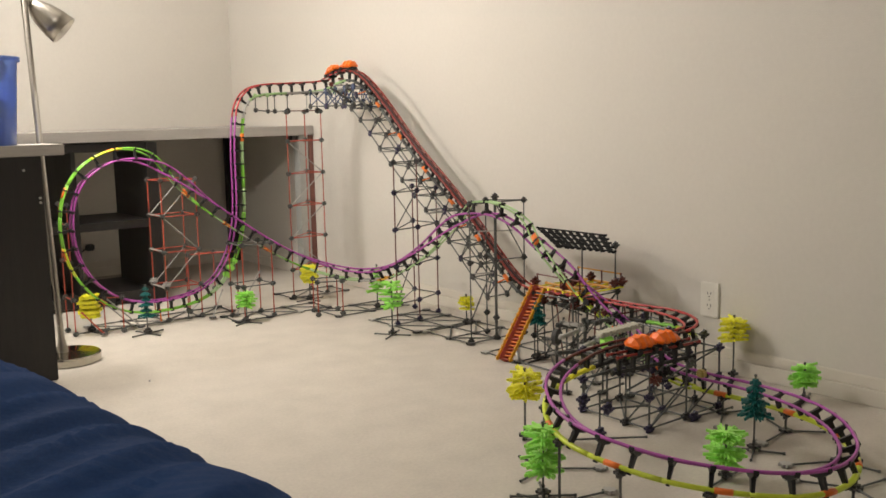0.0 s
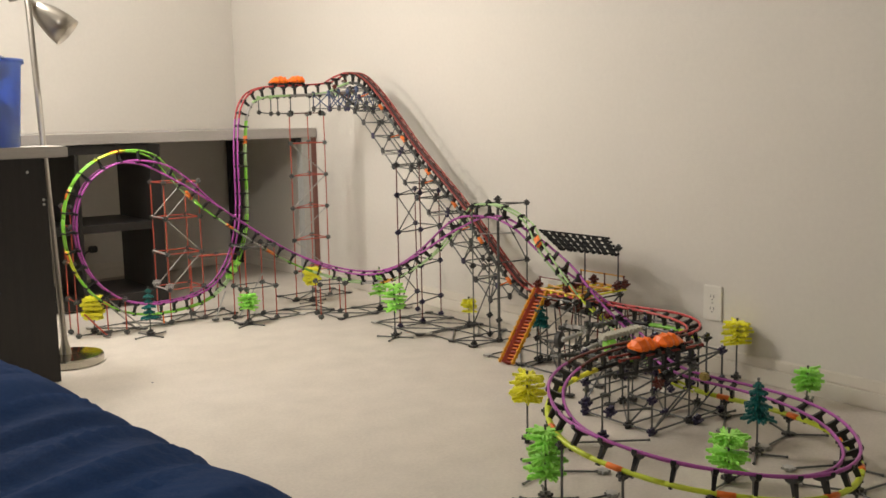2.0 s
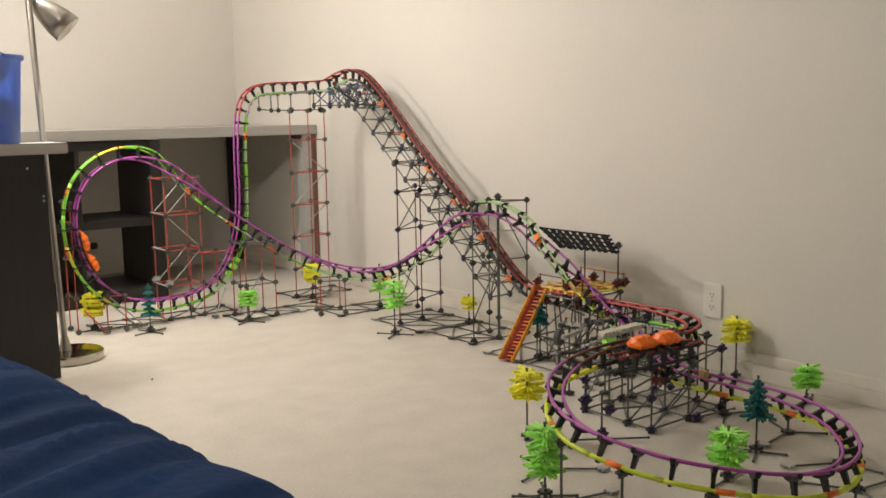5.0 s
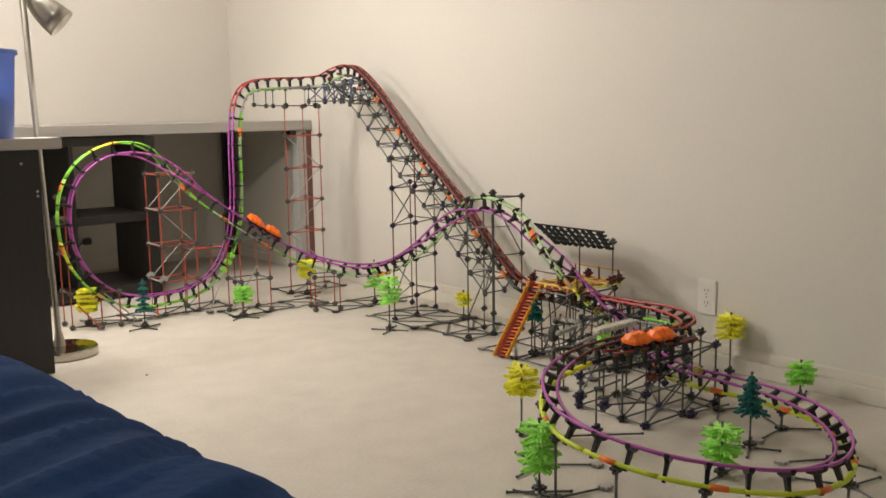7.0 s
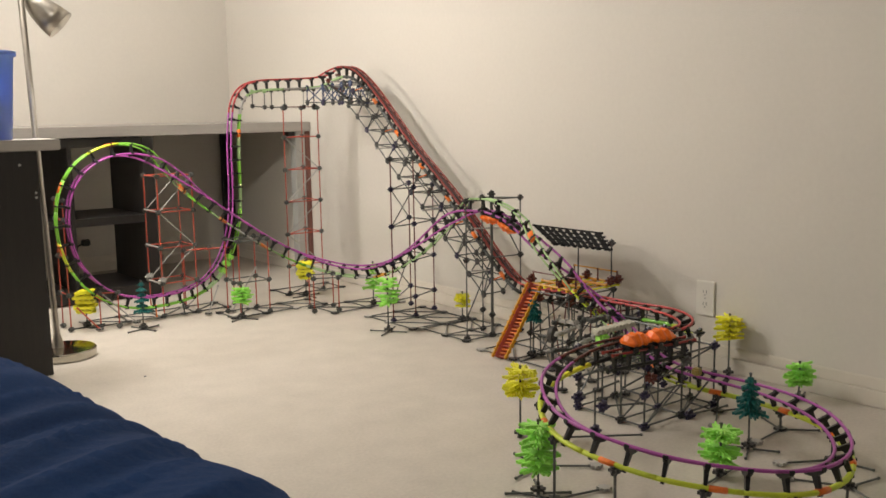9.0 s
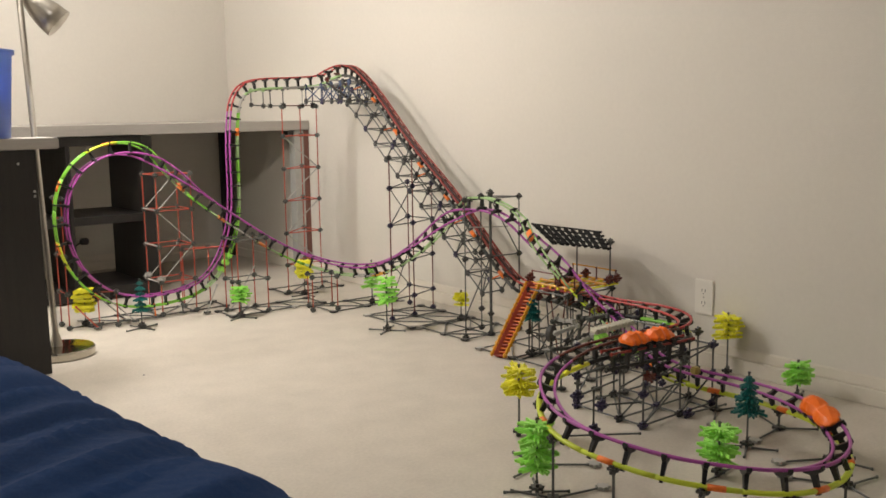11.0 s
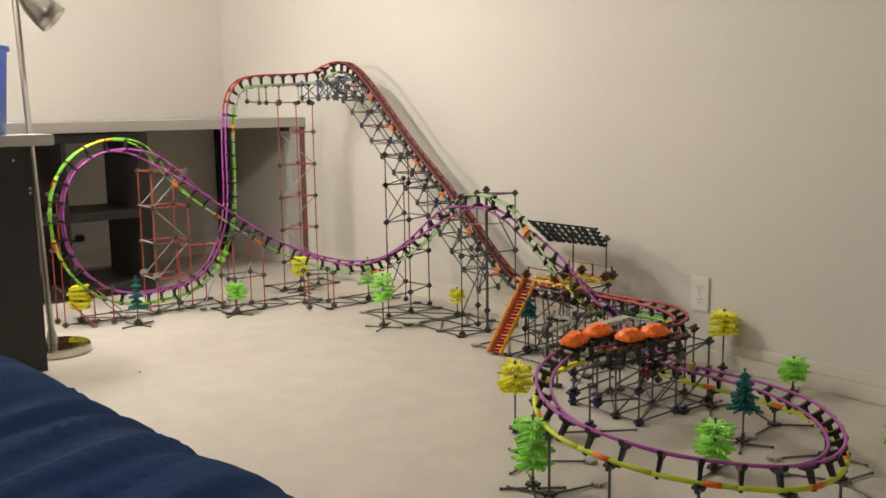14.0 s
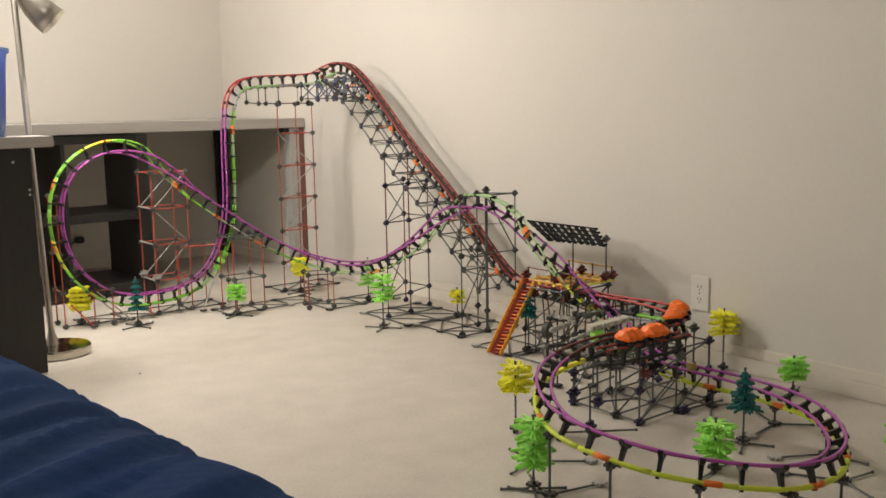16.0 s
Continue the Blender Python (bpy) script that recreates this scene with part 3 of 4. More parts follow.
def siding_matrix(d, lift=0.0):
    f = (SIDING_B - SIDING_A).normalized()
    u = Vector((0, 0, 1))
    m = Matrix((f.cross(u), f, u)).transposed().to_4x4()
    m.translation = SIDING_A + f * d + u * lift
    return m


def siding():
    root = empty("track_section", label="short dark red siding track for the parked cars", category="toy track", group="coaster track sections")
    n = (SIDING_B - SIDING_A).length
    for sx in (-1, 1):
        rod(root, siding_matrix(0) @ Vector((sx * GAUGE, 0, 0)), siding_matrix(n) @ Vector((sx * GAUGE, 0, 0)), RAILDARK, 0.004)
    rod(root, siding_matrix(0, -DROP).translation, siding_matrix(n, -DROP).translation, BLACK, 0.006)
    for i in range(6):
        ob = new("tie", TIE)
        ob.parent = root
        ob.matrix_basis = siding_matrix(n * (i + 0.5) / 6)


# ---- cars ----
def coaster_car(label):
    """An orange faceted body over a black chassis with wheels; its origin is on the rails, y is forward."""
    root = empty("coaster_car", label=label, category="toy car", group="coaster cars")
    bm = bmesh.new()
    # hull sections: (y, half width, low z, shoulder z, roof half width, roof z)
    secs = [(-0.043, 0.012, 0.012, 0.018, 0.005, 0.021), (-0.035, 0.029, 0.008, 0.020, 0.011, 0.035), (-0.022, 0.024, 0.008, 0.022, 0.012, 0.035), (-0.013, 0.030, 0.007, 0.021, 0.012, 0.040),
            (-0.001, 0.024, 0.009, 0.021, 0.010, 0.033), (0.009, 0.029, 0.007, 0.020, 0.011, 0.038), (0.024, 0.021, 0.009, 0.019, 0.007, 0.029), (0.035, 0.019, 0.009, 0.016, 0.005, 0.023), (0.043, 0.008, 0.011, 0.014, 0.003, 0.016)]
    rings = []
    for y, w, z0, z1, rw, z2 in secs:
        rings.append([bm.verts.new(v) for v in ((-w * 0.8, y, z0), (-w, y, (z0 + z1) / 2), (-w * 0.94, y, z1), (-rw, y, z2), (rw, y, z2), (w * 0.94, y, z1), (w, y, (z0 + z1) / 2), (w * 0.8, y, z0))])
    for a, b in zip(rings, rings[1:]):
        for k in range(8):
            bm.faces.new((a[k], a[(k + 1) % 8], b[(k + 1) % 8], b[k]))
    bm.faces.new(rings[0])
    bm.faces.new(rings[-1][::-1])
    bmesh.ops.recalc_face_normals(bm, faces=bm.faces)
    bmesh.ops.bevel(bm, geom=list(bm.edges), offset=0.0008, segments=1, affect="EDGES")
    part("body", bm, CANOPY, root, "orange faceted plastic body")
    bm = bmesh.new()
    add_box(bm, (-0.017, -0.041, 0.001), (0.017, 0.041, 0.012), 0.002)
    add_box(bm, (-0.022, -0.032, -0.004), (0.022, -0.020, 0.006), 0.001)
    add_box(bm, (-0.022, 0.018, -0.004), (0.022, 0.030, 0.006), 0.001)
    part("chassis", bm, BLACK, root)
    for y in (-0.028, 0.026):
        for sx in (-1, 1):
            bm = bmesh.new()
            add_lathe(bm, [(0.0001, 0), (0.0075, 0), (0.008, 0.001), (0.008, 0.005), (0.0075, 0.006), (0.0001, 0.006)], 12, pose(sx * 0.0245 - 0.003, y, -0.001, 0, 90))
            part("wheel", bm, BLACK, root)
    return root


# ---- scenery trees ----
def toy_tree(at, height, crown, shape, label, spread=0.046, base=2, turn=0.0, crown_low=0.42):
    root = empty("toy_tree", (at[0], at[1], 0), label=label, category="toy tree", group="toy trees")
    root.rotation_euler = (0, 0, turn)
    rod(root, (0, 0, 0.005), (0, 0, height + 0.006), GREY)
    conn(root, (0, 0, 0.014), DKGREY, 2, 0.017)
    for k in range(base):
        a = math.pi * k / 2
        for sgn in (-1, 1):
            rod(root, (sgn * 0.010 * math.cos(a), sgn * 0.010 * math.sin(a), 0.0045), (sgn * 0.074 * math.cos(a), sgn * 0.074 * math.sin(a), 0.0045), GREY)
    rnd = random.Random(round(at[0] * 1000) + round(at[1] * 77))
    lo = height * crown_low
    layers = {"pine": 6, "slab": 5, "round": 6 if crown_low < 0.4 else 5}[shape]
    for k in range(layers):
        t = k / (layers - 1)
        z = lo + (height - 0.008 - lo) * t
        if shape == "pine":
            r = spread * (1.0 - 0.62 * t) * (1.0 if k % 2 == 0 else 0.72)
        elif shape == "slab":
            r = spread * (0.8, 1.0, 0.85, 1.0, 0.8)[k]
        else:
            r = 0.93 * spread * ((0.90, 1.0, 1.0, 0.95, 1.0)[k] if k < layers - 1 else 0.82)
        bm = bmesh.new()
        n = 7
        off = rnd.uniform(0, 0.6)
        if shape == "slab":
            for i in range(3):
                y0 = (-0.62, -0.05, 0.5)[i] * r
                w = r * rnd.uniform(0.9, 1.1)
                sh = rnd.uniform(-0.12, 0.12) * r
                add_box(bm, (-w + sh, y0 - 0.0085, -0.0058), (w + sh, y0 + 0.0085, 0.0058), 0.002)
                for x0 in (-0.55, 0.05, 0.6):
                    add_box(bm, (x0 * r - 0.004 + sh, y0 - 0.0095, -0.008), (x0 * r + 0.004 + sh, y0 + 0.0095, 0.008), 0.001)
            add_box(bm, (-0.006, -0.6 * r, -0.004), (0.006, 0.6 * r, 0.004))
            ob = part("leaf_layer", bm, crown, root)
            ob.location = (0, 0, z)
            ob.rotation_euler = (rnd.uniform(-0.08, 0.08), rnd.uniform(-0.08, 0.08), -0.66 - turn + rnd.uniform(-0.12, 0.12) + (0.12 if k % 2 else 0))
            continue
        bmesh.ops.create_cone(bm, cap_ends=True, segments=8, radius1=r * 0.30, radius2=r * 0.22, depth=0.009)
        for i in range(n):
            a = 2 * math.pi * i / n + off
            rr = r * rnd.uniform(0.86, 1.06)
            dz = -0.008 if shape == "pine" else rnd.uniform(-0.005, 0.006)
            m = pose(0, 0, 0, 0, 0, math.degrees(a))
            for w, x0, x1, hh in ((0.0068, 0.2, 0.62, 0.0042), (0.0027, 0.56, 1.10, 0.0034)):
                vs = add_box(bm, (rr * x0, -w, -hh), (rr * x1, w, hh))
                for v in vs:
                    v.co.z += dz * v.co.x / max(rr, 1e-4)
                    v.co.y *= 1.0 if v.co.x < rr * 0.5 else 0.75
                bmesh.ops.transform(bm, matrix=m, verts=vs)
            # a clip fork at every second tip
            if i % 2 == 0:
                for sy in (-1, 1):
                    vs = add_box(bm, (rr * 0.62, sy * 0.008 - 0.0015, -0.003), (rr * 0.95, sy * 0.008 + 0.0015, 0.003))
                    for v in vs:
                        v.co.z += dz * v.co.x / max(rr, 1e-4)
                    bmesh.ops.transform(bm, matrix=m, verts=vs)
        ob = part("leaf_layer", bm, crown, root)
        ob.location = (0, 0, z + (0 if shape == "pine" else rnd.uniform(-0.004, 0.004)))
        lean = 0.10 if shape == "pine" else 0.15
        ob.rotation_euler = (rnd.uniform(-lean, lean), rnd.uniform(-lean, lean), rnd.uniform(0, 6))
    return root


def trees():
    G, Y, T = LEAFGREEN, YELLOW, TEAL
    toy_tree((-0.050, -2.855), 0.196, Y, "round", "bright yellow plastic toy tree beside the wall", 0.050, 0, 0.2, 0.62)
    toy_tree((-0.115, -3.135), 0.112, G, "round", "lime green plastic toy tree beside the baseboard", 0.045, 1, 0.3, 0.45)
    toy_tree((-0.567, -3.271), 0.190, T, "pine", "dark teal plastic toy pine inside the banked turn", 0.042, 2, 0.5, 0.53)
    toy_tree((-0.771, -3.332), 0.126, G, "round", "lime green plastic toy tree inside the banked turn", 0.051, 1, 0.1, 0.36)
    toy_tree((-1.150, -3.130), 0.168, G, "round", "tall lime green plastic toy tree outside the banked turn", 0.049, 2, 0.9, 0.36)
    toy_tree((-0.925, -2.835), 0.186, Y, "round", "bright yellow plastic toy tree on a bare trunk", 0.049, 0, 0.4, 0.60)
    toy_tree((-0.494, -1.642), 0.205, G, "round", "lime green plastic toy tree before the lift frame", 0.052, 2, 0.62, 0.60)
    toy_tree((-1.189, -0.952), 0.196, T, "pine", "dark teal plastic toy pine before the loop", 0.036, 2, 0.3, 0.42)
    toy_tree((-1.345, -0.760), 0.155, Y, "slab", "yellow plastic toy tree under the loop", 0.043, 1, 0.1, 0.44)
    toy_tree((-0.804, -1.041), 0.136, G, "round", "low lime green plastic toy tree before red posts", 0.046, 2, 0.5, 0.55)
    toy_tree((-0.36, -0.80), 0.165, Y, "slab", "yellow plastic toy tree below the sloping track", 0.040, 2, 0.1, 0.56)
    toy_tree((-0.245, -1.18), 0.190, G, "pine", "light green plastic toy pine in the valley", 0.046, 1, 0.2, 0.45)
    toy_tree((-0.172, -1.700), 0.120, Y, "round", "small yellow plastic toy tree under the lift", 0.034, 1, 0.2, 0.58)
    toy_tree((-0.507, -3.640), 0.160, G, "round", "lime green plastic toy tree past the banked turn", 0.050, 1, 0.2, 0.40)
    toy_tree((-0.350, -2.290), 0.212, T, "pine", "dark teal plastic toy pine beside the steps", 0.036, 1, 0.2, 0.66)


# ---- supports ----
def lift_truss():
    """The grey lattice under the lift hill."""
    root = empty("lift_frame", label="dark grey lattice of rods under the lift hill", category="toy support", group="coaster support towers")
    s0, s1 = knot_of(LIFT, 3) + 0.0, knot_of(TOP, 0)
    n = 13
    old = None
    for i in range(n + 1):
        q, f, r, u = track_pose(s0 + (s1 - s0) * i / n)
        now = [q + r * x + u * z for x, z in ((-0.05, -0.062), (0.05, -0.062), (-0.05, -0.135), (0.05, -0.135))]
        for k, at in enumerate(now):
            ob = conn(root, at, (INDIGO if (i + k) % 4 == 0 else DKGREY), 1, 0.0135)
            m = Matrix((f, u, r)).transposed().to_4x4()
            m.translation = at
            ob.matrix_basis = m
        rod(root, now[0], now[2])
        rod(root, now[1], now[3])
        rod(root, now[0], now[1], BLUEGREY if i > 10 else GREY)
        rod(root, now[2], now[3])
        rod(root, q - u * DROP, now[0], GREY if i % 3 else ORANGE)
        rod(root, q - u * DROP, now[1], GREY)
        if old:
            for k in range(4):
                rod(root, old[k], now[k])
            rod(root, old[0], now[2])
            rod(root, old[1], now[3])
            if i % 2:
                rod(root, old[2], now[3])
        if i in (4, 8):
            rod(root, now[0] + r * 0.0, now[0] - r * 0.09, SILVER, 0.0036)
        old = now


def top_truss():
    """Blue and grey girder under the crest, grey girder under the level track."""
    root = empty("crest_frame", label="blue and grey girder of short rods under the crest", category="toy support", group="coaster support towers")
    places = [(-0.17, -1.00), (-0.17, -0.93), (-0.175, -0.86), (-0.185, -0.79), (-0.225, -0.72)]
    tops, lows = [], []
    for k, (x, y) in enumerate(places):
        pair = []
        for w in (-0.045, 0.045):
            a, b = (x + w, y, 0.965 - 0.004 * k), (x + w, y, 0.885)
            rod(root, a, b, BLUEGREY)
            conn(root, a, BLUEGREY, 1, 0.015, (90, 0, 90))
            conn(root, b, INDIGO if k % 2 else DKGREY, 1, 0.015, (90, 0, 90))
            pair.append((Vector(a), Vector(b)))
        rod(root, pair[0][0], pair[1][0], SILVER)
        rod(root, pair[0][1], pair[1][1])
        if tops:
            for (a, b), (c, d) in zip(tops[-1], pair):
                rod(root, a, c, SILVER)
                rod(root, b, d)
                rod(root, a, d, BLUEGREY)
                rod(root, b, c, BLUEGREY)
        tops.append(pair)
    gear = empty("chain_gear", (-0.185, -0.885, 0.985), label="maroon and silver clips round the chain gear at the crest", category="toy gear")
    rnd = random.Random(21)
    for k in range(12):
        at = (rnd.uniform(-0.055, 0.03), rnd.uniform(-0.05, 0.09), rnd.uniform(-0.045, 0.02))
        conn(gear, at, (BROWNRED, SILVER, PALEGREEN, BROWNRED, GREY)[k % 5], 1 + k % 2, rnd.uniform(0.011, 0.017), (rnd.uniform(0, 90), rnd.uniform(0, 90), rnd.uniform(0, 90)))
    rod(gear, (-0.055, 0.03, -0.02), (-0.05, -0.12, -0.085), BLACK, 0.0055)
    rod(gear, (0.06, 0.0, -0.01), (-0.06, 0.0, -0.01), SILVER, 0.004)
    root2 = empty("level_frame", label="grey girder of rods under the level top track", category="toy support", group="coaster support towers")
    last = None
    for k, x in enumerate((-0.235, -0.29, -0.39, -0.455, -0.49, -0.55)):
        a, b = Vector((x, -0.72, 0.945 - 0.002 * k)), Vector((x, -0.72, 0.866 if k < 5 else 0.872))
        rod(root2, a, b, (INDIGO, SILVER, GREY, GREY, GREY, GREY)[k])
        conn(root2, a, PALEGREEN if k in (4, 5) else DKGREY, 1, 0.011)
        conn(root2, b, DKGREY, 1, 0.016 if k in (0, 2) else 0.012)
        if last:
            rod(root2, last[0], a, SILVER)
            rod(root2, last[1], b, BROWNRED if k < 3 else GREY)
        last = (a, b)


def towers():
    Z = [0.012, 0.147, 0.295, 0.443, 0.591]
    tower("support_tower", [(-1.042, -0.664), (-1.042, -0.805), (-0.892, -0.805), (-0.892, -0.664)], Z, RED, "red rod tower with silver braces inside the loop",
          skip=(0,), braces=((1, 1, 2, 2), (0, 1, 3, 2), (1, 3, 2, 2), (1, 3, 2, 4), (0, 3, 3, 4)), hub=GREY)
    feet = empty("tower_foot", (-1.042, -0.664, 0.147), label="off-white clips and silver bars on the loop tower", category="toy support", group="coaster support towers")
    for y in (0, -0.141):
        conn(feet, (0, y, 0.012), SILVER, 2, 0.019)
    for z in (0.0, 0.152, 0.300):
        rod(feet, (-0.004, 0, z), (-0.004, -0.141, z), SILVER, 0.0036)
    tower("support_tower", [(-0.405, -0.731), (-0.225, -0.731), (-0.225, -0.583)], [0.012, 0.138, 0.286, 0.434, 0.582, 0.730, 0.862], RED,
          "tall slim red rod tower under the level track", cross=RED, skip=(0, 6), braces=((0, 5, 1, 4), (0, 3, 1, 4), (0, 2, 1, 3), (0, 2, 1, 1)), hub=GREY)
    tower("support_tower", [(-0.385, -1.525), (-0.262, -1.510), (-0.118, -1.450), (-0.133, -1.304)], [0.012, 0.09, 0.24, 0.388, 0.536], BROWNRED,
          "maroon rod tower under the lift hill", cross=GREY, skip=(0,), braces=((0, 3, 1, 4), (0, 2, 3, 1), (0, 1, 3, 2), (0, 4, 3, 3)), hub=INDIGO, brace_mat=GREY)
    tower("support_tower", [(-0.385, -1.525), (-0.262, -1.510)], [0.536, 0.655], BROWNRED, "maroon posts carrying the lift hill", cross=GREY, hub=DKGREY)
    d = tower("support_tower", [(-0.362, -1.955), (-0.250, -1.968), (-0.122, -1.985), (-0.215, -1.875)], [0.012, 0.085, 0.300, 0.515], GREY,
              "dark grey rod tower round the rolling track", skip=(0, 1, 2), braces=((1, 3, 2, 2), (0, 1, 1, 2), (0, 1, 3, 0)), hub=DKGREY, brace_mat=GREY)
    rod(d, (0.112, -0.013, 0.012), (0.112, -0.013, 0.530), GREY, 0.0065)
    conn(d, (0.112, -0.013, 0.535), DKGREY, 2, 0.015)
    rod(d, (0.24, -0.03, 0.300), (0.112, -0.013, 0.30), GREY)
    rod(d, (0.19, -0.02, 0.405), (0.02, -0.004, 0.415), SILVER)
    rod(d, (0.10, -0.012, 0.255), (-0.02, -0.05, 0.27), SILVER)
    tower("support_tower", [(-0.80, -1.02), (-0.665, -1.02), (-0.665, -0.90), (-0.80, -0.90)], [0.012, 0.147, 0.320], RED, "red rod box under the drop", cross=GREY, skip=(0,), hub=GREY)
    tower("support_tower", [(-0.53, -1.157), (-0.435, -1.20), (-0.40, -1.10), (-0.495, -1.06)], [0.012, 0.150], RED, "low red rod stand below the sloping track", cross=GREY, skip=(0,), hub=GREY)
    tower("support_tower", [(-0.90, -0.70), (-0.78, -0.70), (-0.70, -0.76)], [0.012, 0.100, 0.26], RED, "red rod posts behind the curved track", cross=RED, skip=(0, 1), braces=((0, 0, 1, 1),), hub=GREY)
    tower("support_tower", [(-1.42, -0.80), (-1.42, -0.70)], [0.012, 0.147, 0.295, 0.443, 0.52], RED, "red rod posts beside the loop", cross=RED, skip=(0,), hub=GREY)
    tower("support_tower", [(-1.31, -0.82), (-1.25, -0.86)], [0.012, 0.145], RED, "short red posts under the loop", skip=(0,), hub=GREY)
    # rods that prop the loop's foot
    prop = empty("track_prop", (-0.78, -0.80, 0), label="silver and red rods propping the loop's foot", category="toy support", group="coaster support towers")
    for a, b, m in (((0, -0.10, 0.01), (0.11, -0.12, 0.19), SILVER), ((-0.10, -0.08, 0.01), (-0.04, -0.06, 0.12), SILVER), ((-0.55, -0.06, 0.01), (-0.62, -0.02, 0.10), RED),
                    ((-0.40, -0.06, 0.015), (-0.52, -0.03, 0.14), SILVER), ((-0.42, -0.02, 0.015), (-0.54, 0.0, 0.14), SILVER), ((-0.30, -0.02, 0.012), (-0.30, -0.01, 0.065), ORANGE), ((-0.18, -0.02, 0.012), (-0.18, -0.01, 0.06), GREY)):
        rod(prop, a, b, m, 0.0036)
        conn(prop, a, GREY, 1, 0.016, (0, 0, 0))


def floor_grid(name, label, xs, ys, diag=True, m=None, seed=1):
    """Rods lying on the carpet that tie the feet together."""
    root = empty(name, (xs[0], ys[0], 0), label=label, category="toy frame", group="coaster floor bases")
    rnd = random.Random(seed)
    at = lambda i, j: Vector((xs[i] - xs[0], ys[j] - ys[0], 0.006))
    for i in range(len(xs)):
        for j in range(len(ys)):
            conn(root, at(i, j), SILVER if rnd.random() < 0.18 else DKGREY, 1, 0.0175, (0, 0, 0))
            if i + 1 < len(xs):
                rod(root, at(i, j), at(i + 1, j), m or GREY)
            if j + 1 < len(ys):
                rod(root, at(i, j), at(i, j + 1), m or GREY)
            if diag and i + 1 < len(xs) and j + 1 < len(ys):
                if rnd.random() < 0.6:
                    rod(root, at(i, j), at(i + 1, j + 1), m or GREY)
                else:
                    rod(root, at(i + 1, j), at(i, j + 1), m or GREY)
    return root


def floor_rods():
    floor_grid("rod_lattice", "grey rods lying on the carpet below the loop", (-1.33, -1.18, -1.05, -0.90, -0.75), (-0.79, -0.66), True, seed=2)
    floor_grid("rod_lattice", "grey rods lying on the carpet below the drop", (-0.83, -0.685, -0.54, -0.40), (-1.02, -0.88), True, seed=3)
    floor_grid("rod_lattice", "grey rods lying on the carpet in the corner", (-0.41, -0.225, -0.12), (-0.73, -0.58), True, seed=4)
    floor_grid("rod_lattice", "grey rods lying on the carpet in the valley", (-0.47, -0.30, -0.12), (-1.22, -1.06), True, seed=5)
    floor_grid("rod_lattice", "grey rods lying on the carpet along the lift", (-0.375, -0.25, -0.12), (-1.965, -1.845, -1.70), True, seed=6)
    floor_grid("rod_lattice", "grey rods lying on the carpet below the lift tower", (-0.405, -0.262, -0.125), (-1.68, -1.52, -1.375), True, seed=8)
    floor_grid("rod_lattice", "grey rods lying on the carpet under the station", (-0.42, -0.27, -0.12), (-2.62, -2.45, -2.27, -2.10), True, seed=7)


